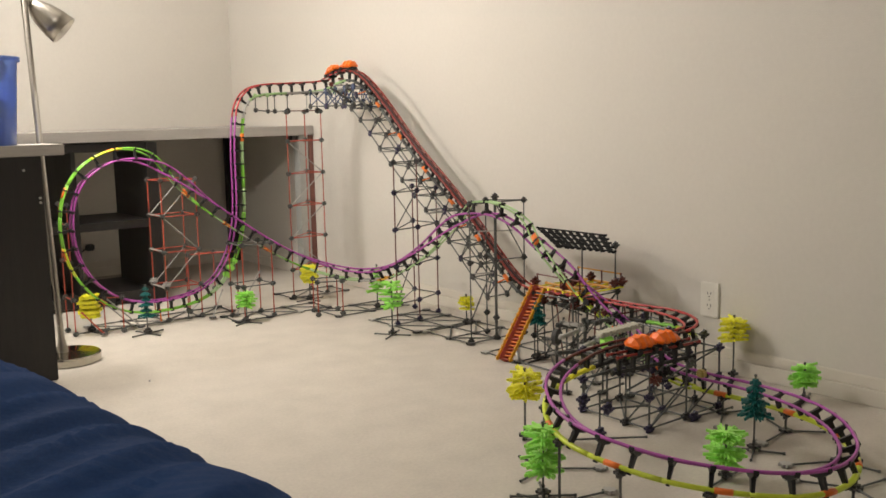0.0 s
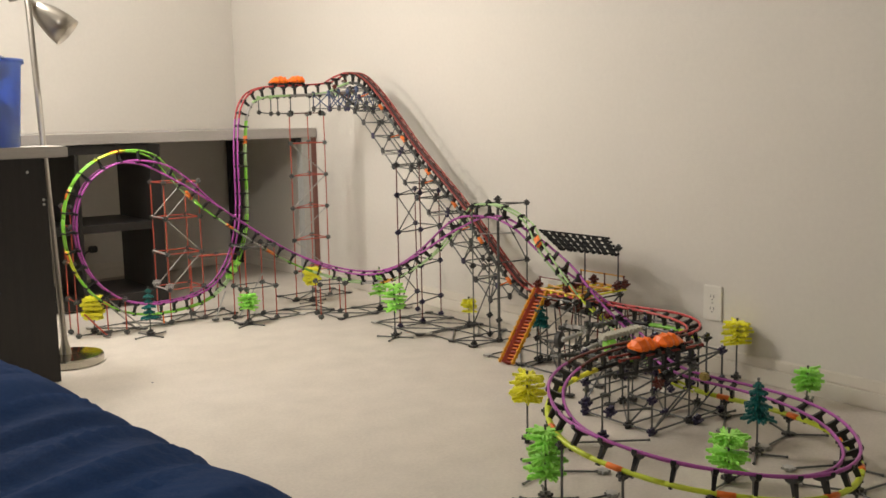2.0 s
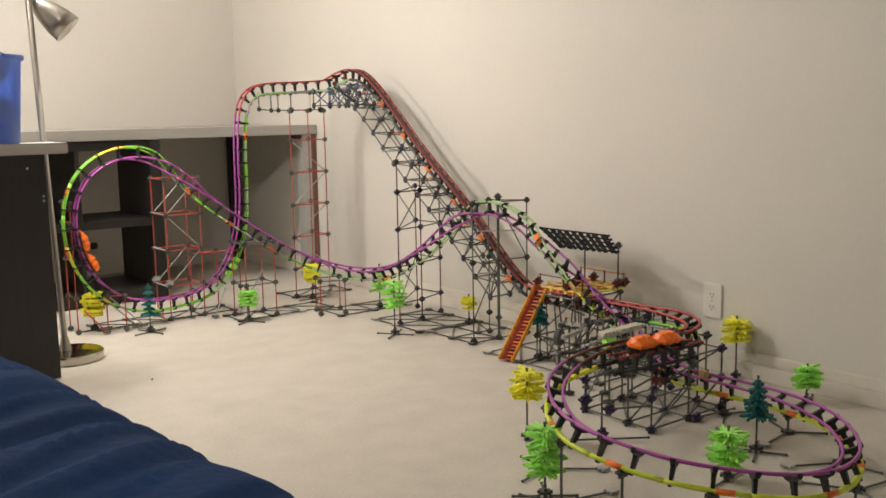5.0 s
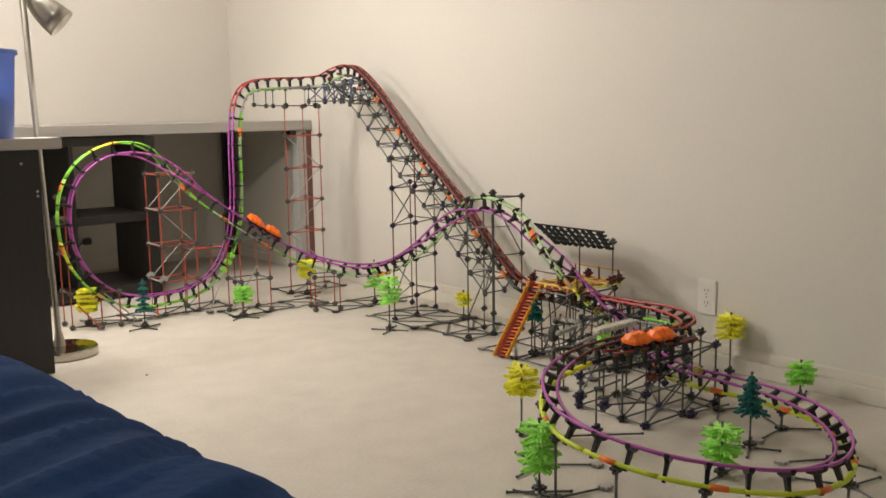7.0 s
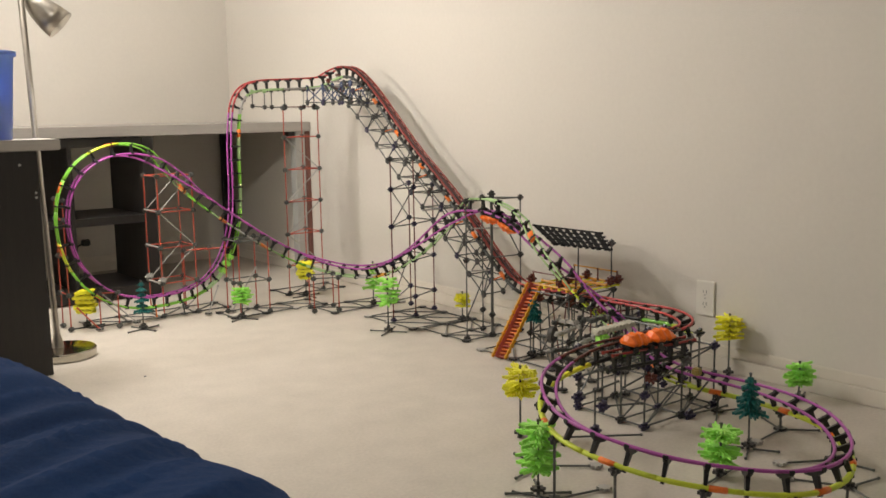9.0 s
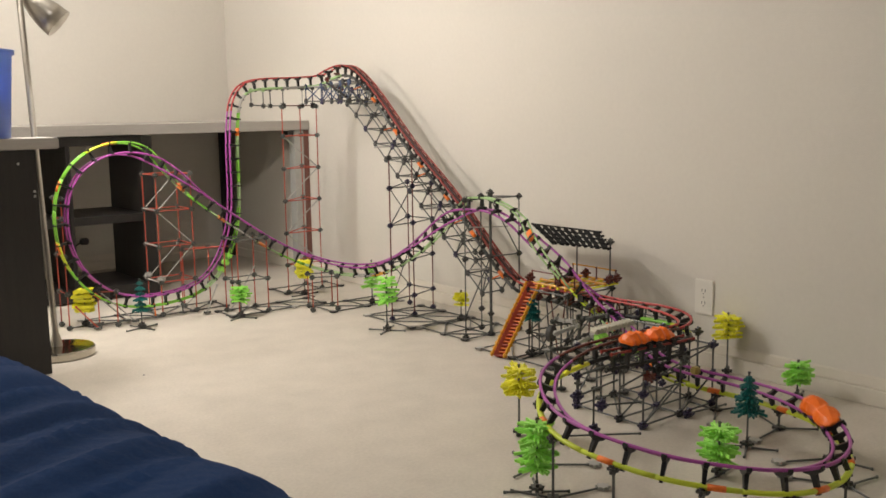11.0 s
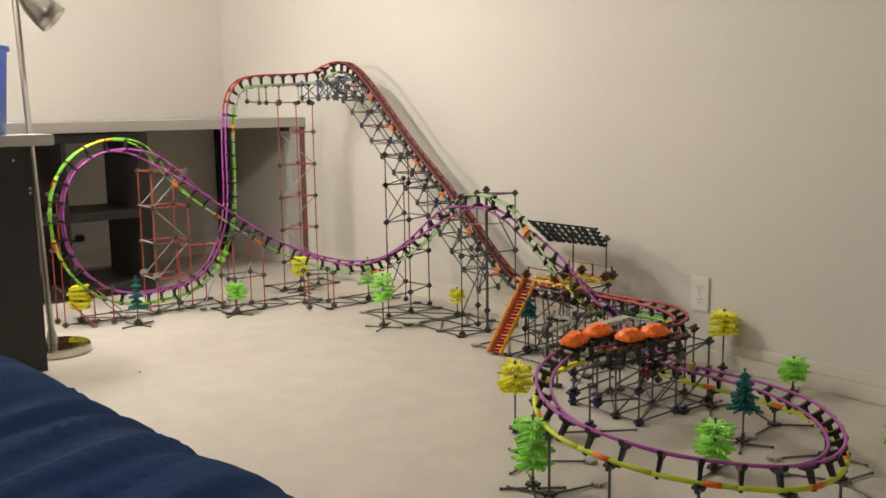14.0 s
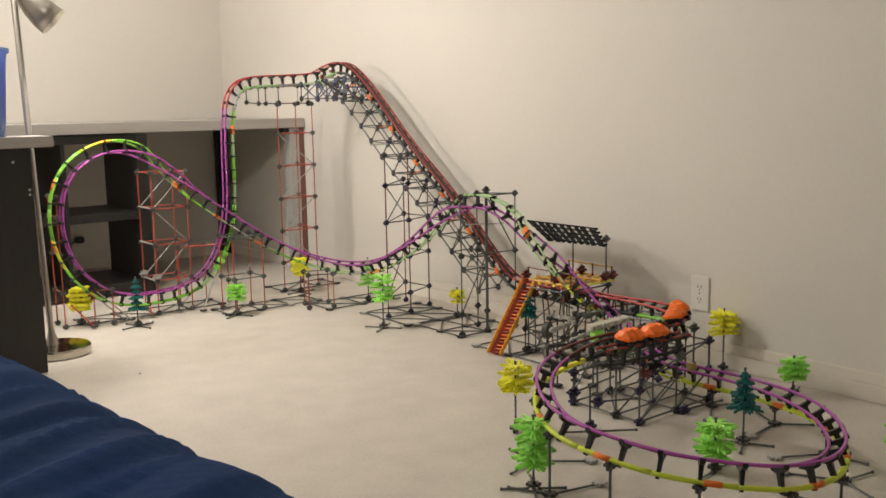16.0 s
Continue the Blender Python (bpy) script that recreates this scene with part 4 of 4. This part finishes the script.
def station():
    # posts and braces below the platform and the station track
    tower("support_tower", [(-0.345, -2.27), (-0.345, -2.45), (-0.13, -2.45), (-0.13, -2.27)], [0.012, 0.085, 0.232], GREY, "grey rod frame under the station platform",
          skip=(0,), braces=((0, 0, 1, 1), (1, 0, 0, 1), (3, 0, 2, 2), (1, 1, 2, 2), (0, 1, 1, 2)), hub=DKGREY, brace_mat=GREY)
    tower("support_tower", [(-0.30, -2.62), (-0.20, -2.62), (-0.20, -2.80), (-0.30, -2.80)], [0.012, 0.10, 0.185], GREY, "grey rod frame under the curved track",
          skip=(0,), braces=((0, 0, 3, 1), (1, 0, 2, 1), (0, 1, 3, 2)), hub=INDIGO, brace_mat=GREY)
    mess = empty("platform_bracing", (-0.23, -2.42, 0), label="maroon and grey rods crossing under the station platform", category="toy support", group="coaster support towers")
    rnd = random.Random(11)
    for k in range(9):
        y = 0.17 - 0.045 * k
        for x in (-0.09, 0.07):
            rod(mess, (x, y, 0.006 if k % 2 else 0.085), (x + rnd.uniform(-0.02, 0.02), y + rnd.uniform(-0.03, 0.03), 0.205), (BROWNRED, GREY, DKGREY)[k % 3])
        rod(mess, (-0.09, y, 0.205), (0.07, y - 0.02, 0.205 - 0.07 * (k % 2)), (BROWNRED, GREY)[k % 2])
        conn(mess, (-0.09, y, 0.205), (DKGREY, BROWNRED, BLACK)[k % 3])
        if k % 2:
            conn(mess, (-0.09, y, 0.010), DKGREY, 1, 0.016, (0, 0, 0))
            rod(mess, (-0.09, y, 0.012), (-0.09, y - 0.09, 0.16), GREY)
    # platform
    root = empty("station_platform", (-0.225, -2.375, 0.248), label="yellow and maroon toy station platform", category="toy platform")
    for x in (-0.105, -0.045, 0.045, 0.105):
        rod(root, (x, -0.090, 0.006), (x, 0.125, 0.006), AMBER, 0.005)
    for k in range(7):
        y = -0.086 + 0.034 * k
        rod(root, (-0.11, y, 0.0), (0.11, y, 0.0), AMBER if k % 2 else YELLOW, 0.0042)
    for x, y in ((-0.10, 0.12), (0.02, 0.11), (0.10, -0.092), (-0.02, 0.02), (0.10, 0.05), (0.06, -0.092), (-0.10, -0.02)):
        conn(root, (x, y, 0.020), BROWNRED, 2, 0.018)
    for x in (-0.10, 0.10):
        rod(root, (x, -0.086, 0.045), (x, 0.11, 0.045), BROWNRED if x < 0 else AMBER, 0.003)
        for y in (-0.086, 0.0, 0.11):
            rod(root, (x, y, 0.005), (x, y, 0.048), BROWNRED)
    for k in range(5):
        bm = bmesh.new()
        add_box(bm, (-0.105, -0.13 + 0.052 * k, -0.030), (-0.099, -0.13 + 0.052 * k + 0.028, -0.008), 0.002)
        part("skirt_panel", bm, BROWNRED if k % 2 else BLACK, root)
    # steps
    st = empty("station_steps", (-0.45, -2.225, 0), label="orange ladder steps up to the station platform", category="toy steps")
    low, high = Vector((0, 0, 0.006)), Vector((0.116, -0.056, 0.256))
    side = Vector((0.02, -0.075, 0)) * 0.33
    for s in (-1, 1):
        bm = bmesh.new()
        d = high - low
        add_box(bm, (-0.0045, -0.0045, 0), (0.0045, 0.0045, d.length), 0.001, along(low + side * s, high + side * s))
        for k in range(14):
            add_box(bm, (-0.007, -0.006, d.length * (k + 0.3) / 14), (0.007, 0.006, d.length * (k + 0.3) / 14 + 0.006), 0, along(low + side * s, high + side * s))
        part("stringer", bm, AMBER, st, "amber side rail")
    for k in range(22):
        c = low.lerp(high, (k + 0.5) / 22)
        rod(st, c - side, c + side, ORANGE if k % 3 else RED, 0.0034)
    bm = bmesh.new()
    add_box(bm, (-0.0225, -0.0015, 0), (0.0225, 0.0015, (high - low).length), 0, along(low - Vector((-0.006, 0, 0.004)), high - Vector((-0.006, 0, 0.004))) @ pose(0, 0, 0, 0, 0, 90))
    part("tread_backing", bm, RED, st)
    # canopy
    can = empty("station_canopy", (-0.16, -2.36, 0.26), label="black slatted canopy on thin posts over the station", category="toy canopy")
    a0, b0 = Vector((0.055, 0.312, 0.150)), Vector((0.055, -0.006, 0.150))
    a1, b1 = Vector((-0.055, 0.105, 0.114)), Vector((-0.055, -0.146, 0.120))
    for k in range(6):
        t = k / 5
        rod(can, a0.lerp(b0, t), a1.lerp(b1, t), MATTBLACK, 0.0042)
    for k in range(5):
        t = k / 4
        rod(can, a0.lerp(a1, t) + Vector((0, 0.012, 0.004)), b0.lerp(b1, t) + Vector((0, -0.012, 0.004)), MATTBLACK, 0.0036)
    for k in range(9):
        t = (k + 0.5) / 9
        bm = bmesh.new()
        add_box(bm, (-0.006, -0.0035, 0), (0.006, 0.0035, (a0.lerp(b0, t) - a1.lerp(b1, t)).length), 0.001, along(a0.lerp(b0, t), a1.lerp(b1, t)))
        part("slat", bm, MATTBLACK, can)
    for x, y, z in ((0.012, -0.096, 0.137), (0.012, 0.055, 0.135)):
        rod(can, (x, y, -0.02), (x, y, z), DKGREY)
        conn(can, (x, y, z - 0.005), DKGREY, 2, 0.014)
    conn(can, (0.012, -0.096, 0.005), INDIGO, 2, 0.02)
    # drive unit
    dr = empty("drive_unit", (-0.50, -2.70, 0.0), label="grey toy motor unit with off-white ribbed rack", category="toy motor")
    bm = bmesh.new()
    ma = along((-0.067, -0.06, 0.206), (0.080, -0.08, 0.216))
    add_box(bm, (-0.014, -0.006, 0.0), (0.014, 0.004, 0.148), 0.002, ma)
    for k in range(11):
        add_box(bm, (-0.016, -0.008, 0.004 + 0.0132 * k), (0.016, 0.008, 0.011 + 0.0132 * k), 0.001, ma)
    part("rack", bm, RACK, dr, "off-white ribbed rack")
    bm = bmesh.new()
    add_box(bm, (-0.060, -0.085, 0.165), (-0.022, -0.055, 0.200), 0.006)
    part("gear_block", bm, LEAFGREEN, dr, "lime green block")
    rnd = random.Random(4)
    for k in range(10):
        x, y, z = rnd.uniform(-0.09, 0.05), rnd.uniform(-0.02, 0.08), rnd.uniform(0.13, 0.225)
        bm = bmesh.new()
        n = rnd.uniform(0.025, 0.05)
        add_box(bm, (-n, -0.006, -0.005), (n, 0.006, 0.005), 0.002)
        for i in range(3):
            add_box(bm, (-n + n * i - 0.004 + 0.01, -0.009, -0.007), (-n + n * i + 0.004 + 0.01, 0.009, 0.007), 0.001)
        ob = part("motor_bar", bm, (SILVER, GREY, GREY, DKGREY)[k % 4], dr)
        ob.location, ob.rotation_euler = (x, y, z), (0, rnd.uniform(-0.3, 0.3), rnd.choice([0, 0.1, 1.5, -0.2]))
    for x, y in ((-0.06, 0.0), (0.02, 0.0), (-0.06, 0.07), (0.02, 0.07), (-0.04, -0.07), (0.05, -0.078)):
        rod(dr, (x, y, 0.006), (x, y, 0.205), GREY)
        conn(dr, (x, y, 0.008), DKGREY, 1, 0.016, (0, 0, 0))
        conn(dr, (x, y, 0.10), DKGREY)
    for a, b in (((-0.06, 0.0, 0.10), (0.02, 0.07, 0.10)), ((-0.06, 0.07, 0.10), (-0.06, 0.0, 0.10)), ((0.02, 0.0, 0.10), (0.02, 0.07, 0.10)), ((-0.06, 0.0, 0.01), (0.02, 0.0, 0.10))):
        rod(dr, a, b)
    bm = bmesh.new()
    add_lathe(bm, [(0.0001, -0.010), (0.024, -0.010), (0.028, -0.007), (0.028, 0.007), (0.024, 0.010), (0.0001, 0.010)], 24, pose(0.10, 0.27, 0.115, 90, 0, 20))
    part("drive_wheel", bm, DKGREY, dr, "grey drive wheel")
    rod(dr, (0.10, 0.27, 0.006), (0.10, 0.27, 0.115), DKGREY, 0.006)
    # frame under the siding and the station track
    xs, ys = (-0.645, -0.490, -0.345), (-3.010, -2.93, -2.775)
    fr = empty("siding_frame", (-0.595, -2.93, 0), label="dark grey and indigo rod frame under the siding", category="toy support", group="coaster support towers")
    pt = lambda i, j, z: Vector((xs[i] + 0.595, ys[j] + 2.93, z))
    for i in range(3):
        for j in range(3):
            zs = (0.010, 0.095, 0.178) if (i + j) % 2 == 0 else (0.010, 0.178)
            for za, zb in zip(zs, zs[1:]):
                rod(fr, pt(i, j, za), pt(i, j, zb), GREY)
            for z in zs:
                conn(fr, pt(i, j, z), INDIGO if (i + j) % 2 == 0 else DKGREY, 2, 0.0145)
            for k, z in enumerate(zs):
                if i < 2:
                    rod(fr, pt(i, j, z), pt(i + 1, j, z))
                if j < 2:
                    rod(fr, pt(i, j, z), pt(i, j + 1, z))
            if i < 2 and j < 2:
                rod(fr, pt(i, j, 0.01), pt(i + 1, j, 0.095))
                rod(fr, pt(i, j, 0.01), pt(i + 1, j + 1, 0.01))
                rod(fr, pt(i, j + 1, 0.095), pt(i + 1, j, 0.178))
    for a, b in (((-0.172, -0.018, 0.012), (-0.172, -0.018, 0.118)), ((-0.245, -0.028, 0.118), (-0.06, 0.0, 0.118)), ((-0.30, 0.02, 0.012), (-0.105, -0.12, 0.012)), ((-0.30, 0.02, 0.012), (-0.25, 0.03, 0.17)), ((0.115, -0.1, 0.012), (0.26, -0.12, 0.012)), ((-0.2, -0.07, 0.095), (-0.105, -0.12, 0.095))):
        rod(fr, a, b)
        conn(fr, a, INDIGO, 2, 0.018)
    # clutter of clips and gears under the siding
    rnd = random.Random(9)
    for k in range(16):
        at = (rnd.uniform(-0.13, 0.15), rnd.uniform(-0.12, 0.09), rnd.uniform(0.15, 0.205))
        conn(fr, at, rnd.choice([BLACK, BLACK, INDIGO, GREY, BROWNRED]), 2, rnd.uniform(0.012, 0.018), (rnd.uniform(0, 90), rnd.uniform(0, 90), 0))
    bm = bmesh.new()
    add_box(bm, (0.10, -0.135, 0.128), (0.122, -0.112, 0.148), 0.004)
    part("tan_block", bm, material("tan_plastic", (0.40, 0.30, 0.08), 0.4), fr, "tan gear block")


def turn_posts():
    """Single posts under the banked turn."""
    for f in (0.05, 0.15, 0.265, 0.35, 0.44, 0.53, 0.62, 0.71, 0.80, 0.90):
        s = knot_of(FALL, 6) + (knot_of(HELIX, 9) - knot_of(FALL, 6)) * f
        q, d, r, u = track_pose(s)
        top = q - u * (DROP + 0.006)
        root = empty("track_post", (top.x, top.y, 0), label="single grey rod post under the banked turn", category="toy support", group="posts under the banked turn")
        rod(root, (0, 0, 0.006), (0, 0, top.z), GREY, 0.0036)
        conn(root, (0, 0, top.z - 0.004), DKGREY, 2, 0.014)
        conn(root, (0, 0, 0.007), DKGREY, 1, 0.0175, (0, 0, 0))
        inward = (Vector((-0.75, -3.28, 0)) - Vector((q.x, q.y, 0))).normalized()
        outward = -inward
        tang = Vector((-inward.y, inward.x, 0))
        for v, n in ((inward, 0.12), (tang * 0.8 + outward * 0.6, 0.10), (-tang * 0.8 + outward * 0.6, 0.10)):
            rod(root, Vector((0, 0, 0.005)) + v * 0.012, Vector((0, 0, 0.005)) + v * n, GREY)
        conn(root, Vector((0, 0, 0.006)) + inward * 0.13, SILVER, 1, 0.0175, (0, 0, 0))
    post = empty("track_post", (-0.10, -2.78, 0), label="grey rod post beside the wall with side arm", category="toy support", group="posts under the banked turn")
    rod(post, (0, 0, 0.006), (0, 0, 0.135), GREY, 0.0036)
    rod(post, (0, 0, 0.135), (-0.10, -0.03, 0.16), GREY)
    conn(post, (0, 0, 0.135), DKGREY, 2, 0.017)
    conn(post, (0, 0, 0.01), DKGREY, 2, 0.017)


tracks()
siding()
lift_truss()
top_truss()
towers()
floor_rods()
station()
turn_posts()
trees()
bm = bmesh.new()
bmesh.ops.create_icosphere(bm, subdivisions=1, radius=0.004)
crumb = tagged(link("crumb", bm, BINDARK), "small dark crumb lying on the carpet", "crumb")
crumb.location, crumb.scale = (-1.444, -1.618, 0.002), (1, 0.8, 0.5)

# ---- the cars: two run, two stand on the siding ----
RUNNERS = [coaster_car("orange toy coaster car riding along the track") for _ in range(2)]
for d in (0.102, 0.186):
    parked = coaster_car("orange toy coaster car parked on the siding")
    parked.matrix_basis = siding_matrix(d, 0.004)

# seconds and metres along the ring of the running pair's middle
TRAVEL = [
    (0, 1.770), (0.5, 1.850), (1, 1.940), (1.5, 2.000), (2, 2.090), (2.5, 2.160), (3, 2.245), (3.5, 2.430),
    (4, 2.790), (4.1, 2.895), (4.2, 3.000), (4.5, 3.340), (4.8, 3.660), (5.2, 3.970), (5.6, 4.180), (6, 4.375),
    (6.3, 4.520), (6.5, 4.615), (6.7, 4.750), (7, 4.980), (7.3, 5.260), (7.5, 5.475), (7.8, 5.850), (8.1, 6.100),
    (8.4, 6.260), (8.7, 6.360), (9, 6.460), (9.2, 6.515), (9.5, 6.620), (9.8, 6.780), (10.2, 7.080), (10.6, 7.480),
    (11, 7.950), (11.3, 8.235), (11.5, 8.365), (11.7, 8.475), (12, 8.635), (12.5, 8.870), (12.8, 8.995), (13, 9.090),
    (13.5, 9.285), (13.8, 9.360), (14, 9.415), (14.5, 9.555), (15, 9.635), (15.4, 9.705), (15.8, 9.765), (16, 9.810),
]


def travelled(t):
    """A monotone cubic through TRAVEL."""
    ts, ss = [a for a, _ in TRAVEL], [b for _, b in TRAVEL]
    h, d = np.diff(ts), np.diff(ss) / np.diff(ts)
    slope = [d[0]] + [0 if d[i - 1] * d[i] <= 0 else 3 * (h[i - 1] + h[i]) / ((2 * h[i] + h[i - 1]) / d[i - 1] + (h[i] + 2 * h[i - 1]) / d[i]) for i in range(1, len(d))] + [d[-1]]
    i = int(np.clip(np.searchsorted(ts, t, side="right") - 1, 0, len(d) - 1))
    u = (t - ts[i]) / h[i]
    return (2 * u ** 3 - 3 * u ** 2 + 1) * ss[i] + (u ** 3 - 2 * u ** 2 + u) * h[i] * slope[i] + (3 * u ** 2 - 2 * u ** 3) * ss[i + 1] + (u ** 3 - u ** 2) * h[i] * slope[i + 1]


def motions():
    for car, off in zip(RUNNERS, (-0.046, 0.046)):
        walk(car, [(k / 10, track_matrix(travelled(k / 10) + off, 0.004)) for k in range(161)])


motions()
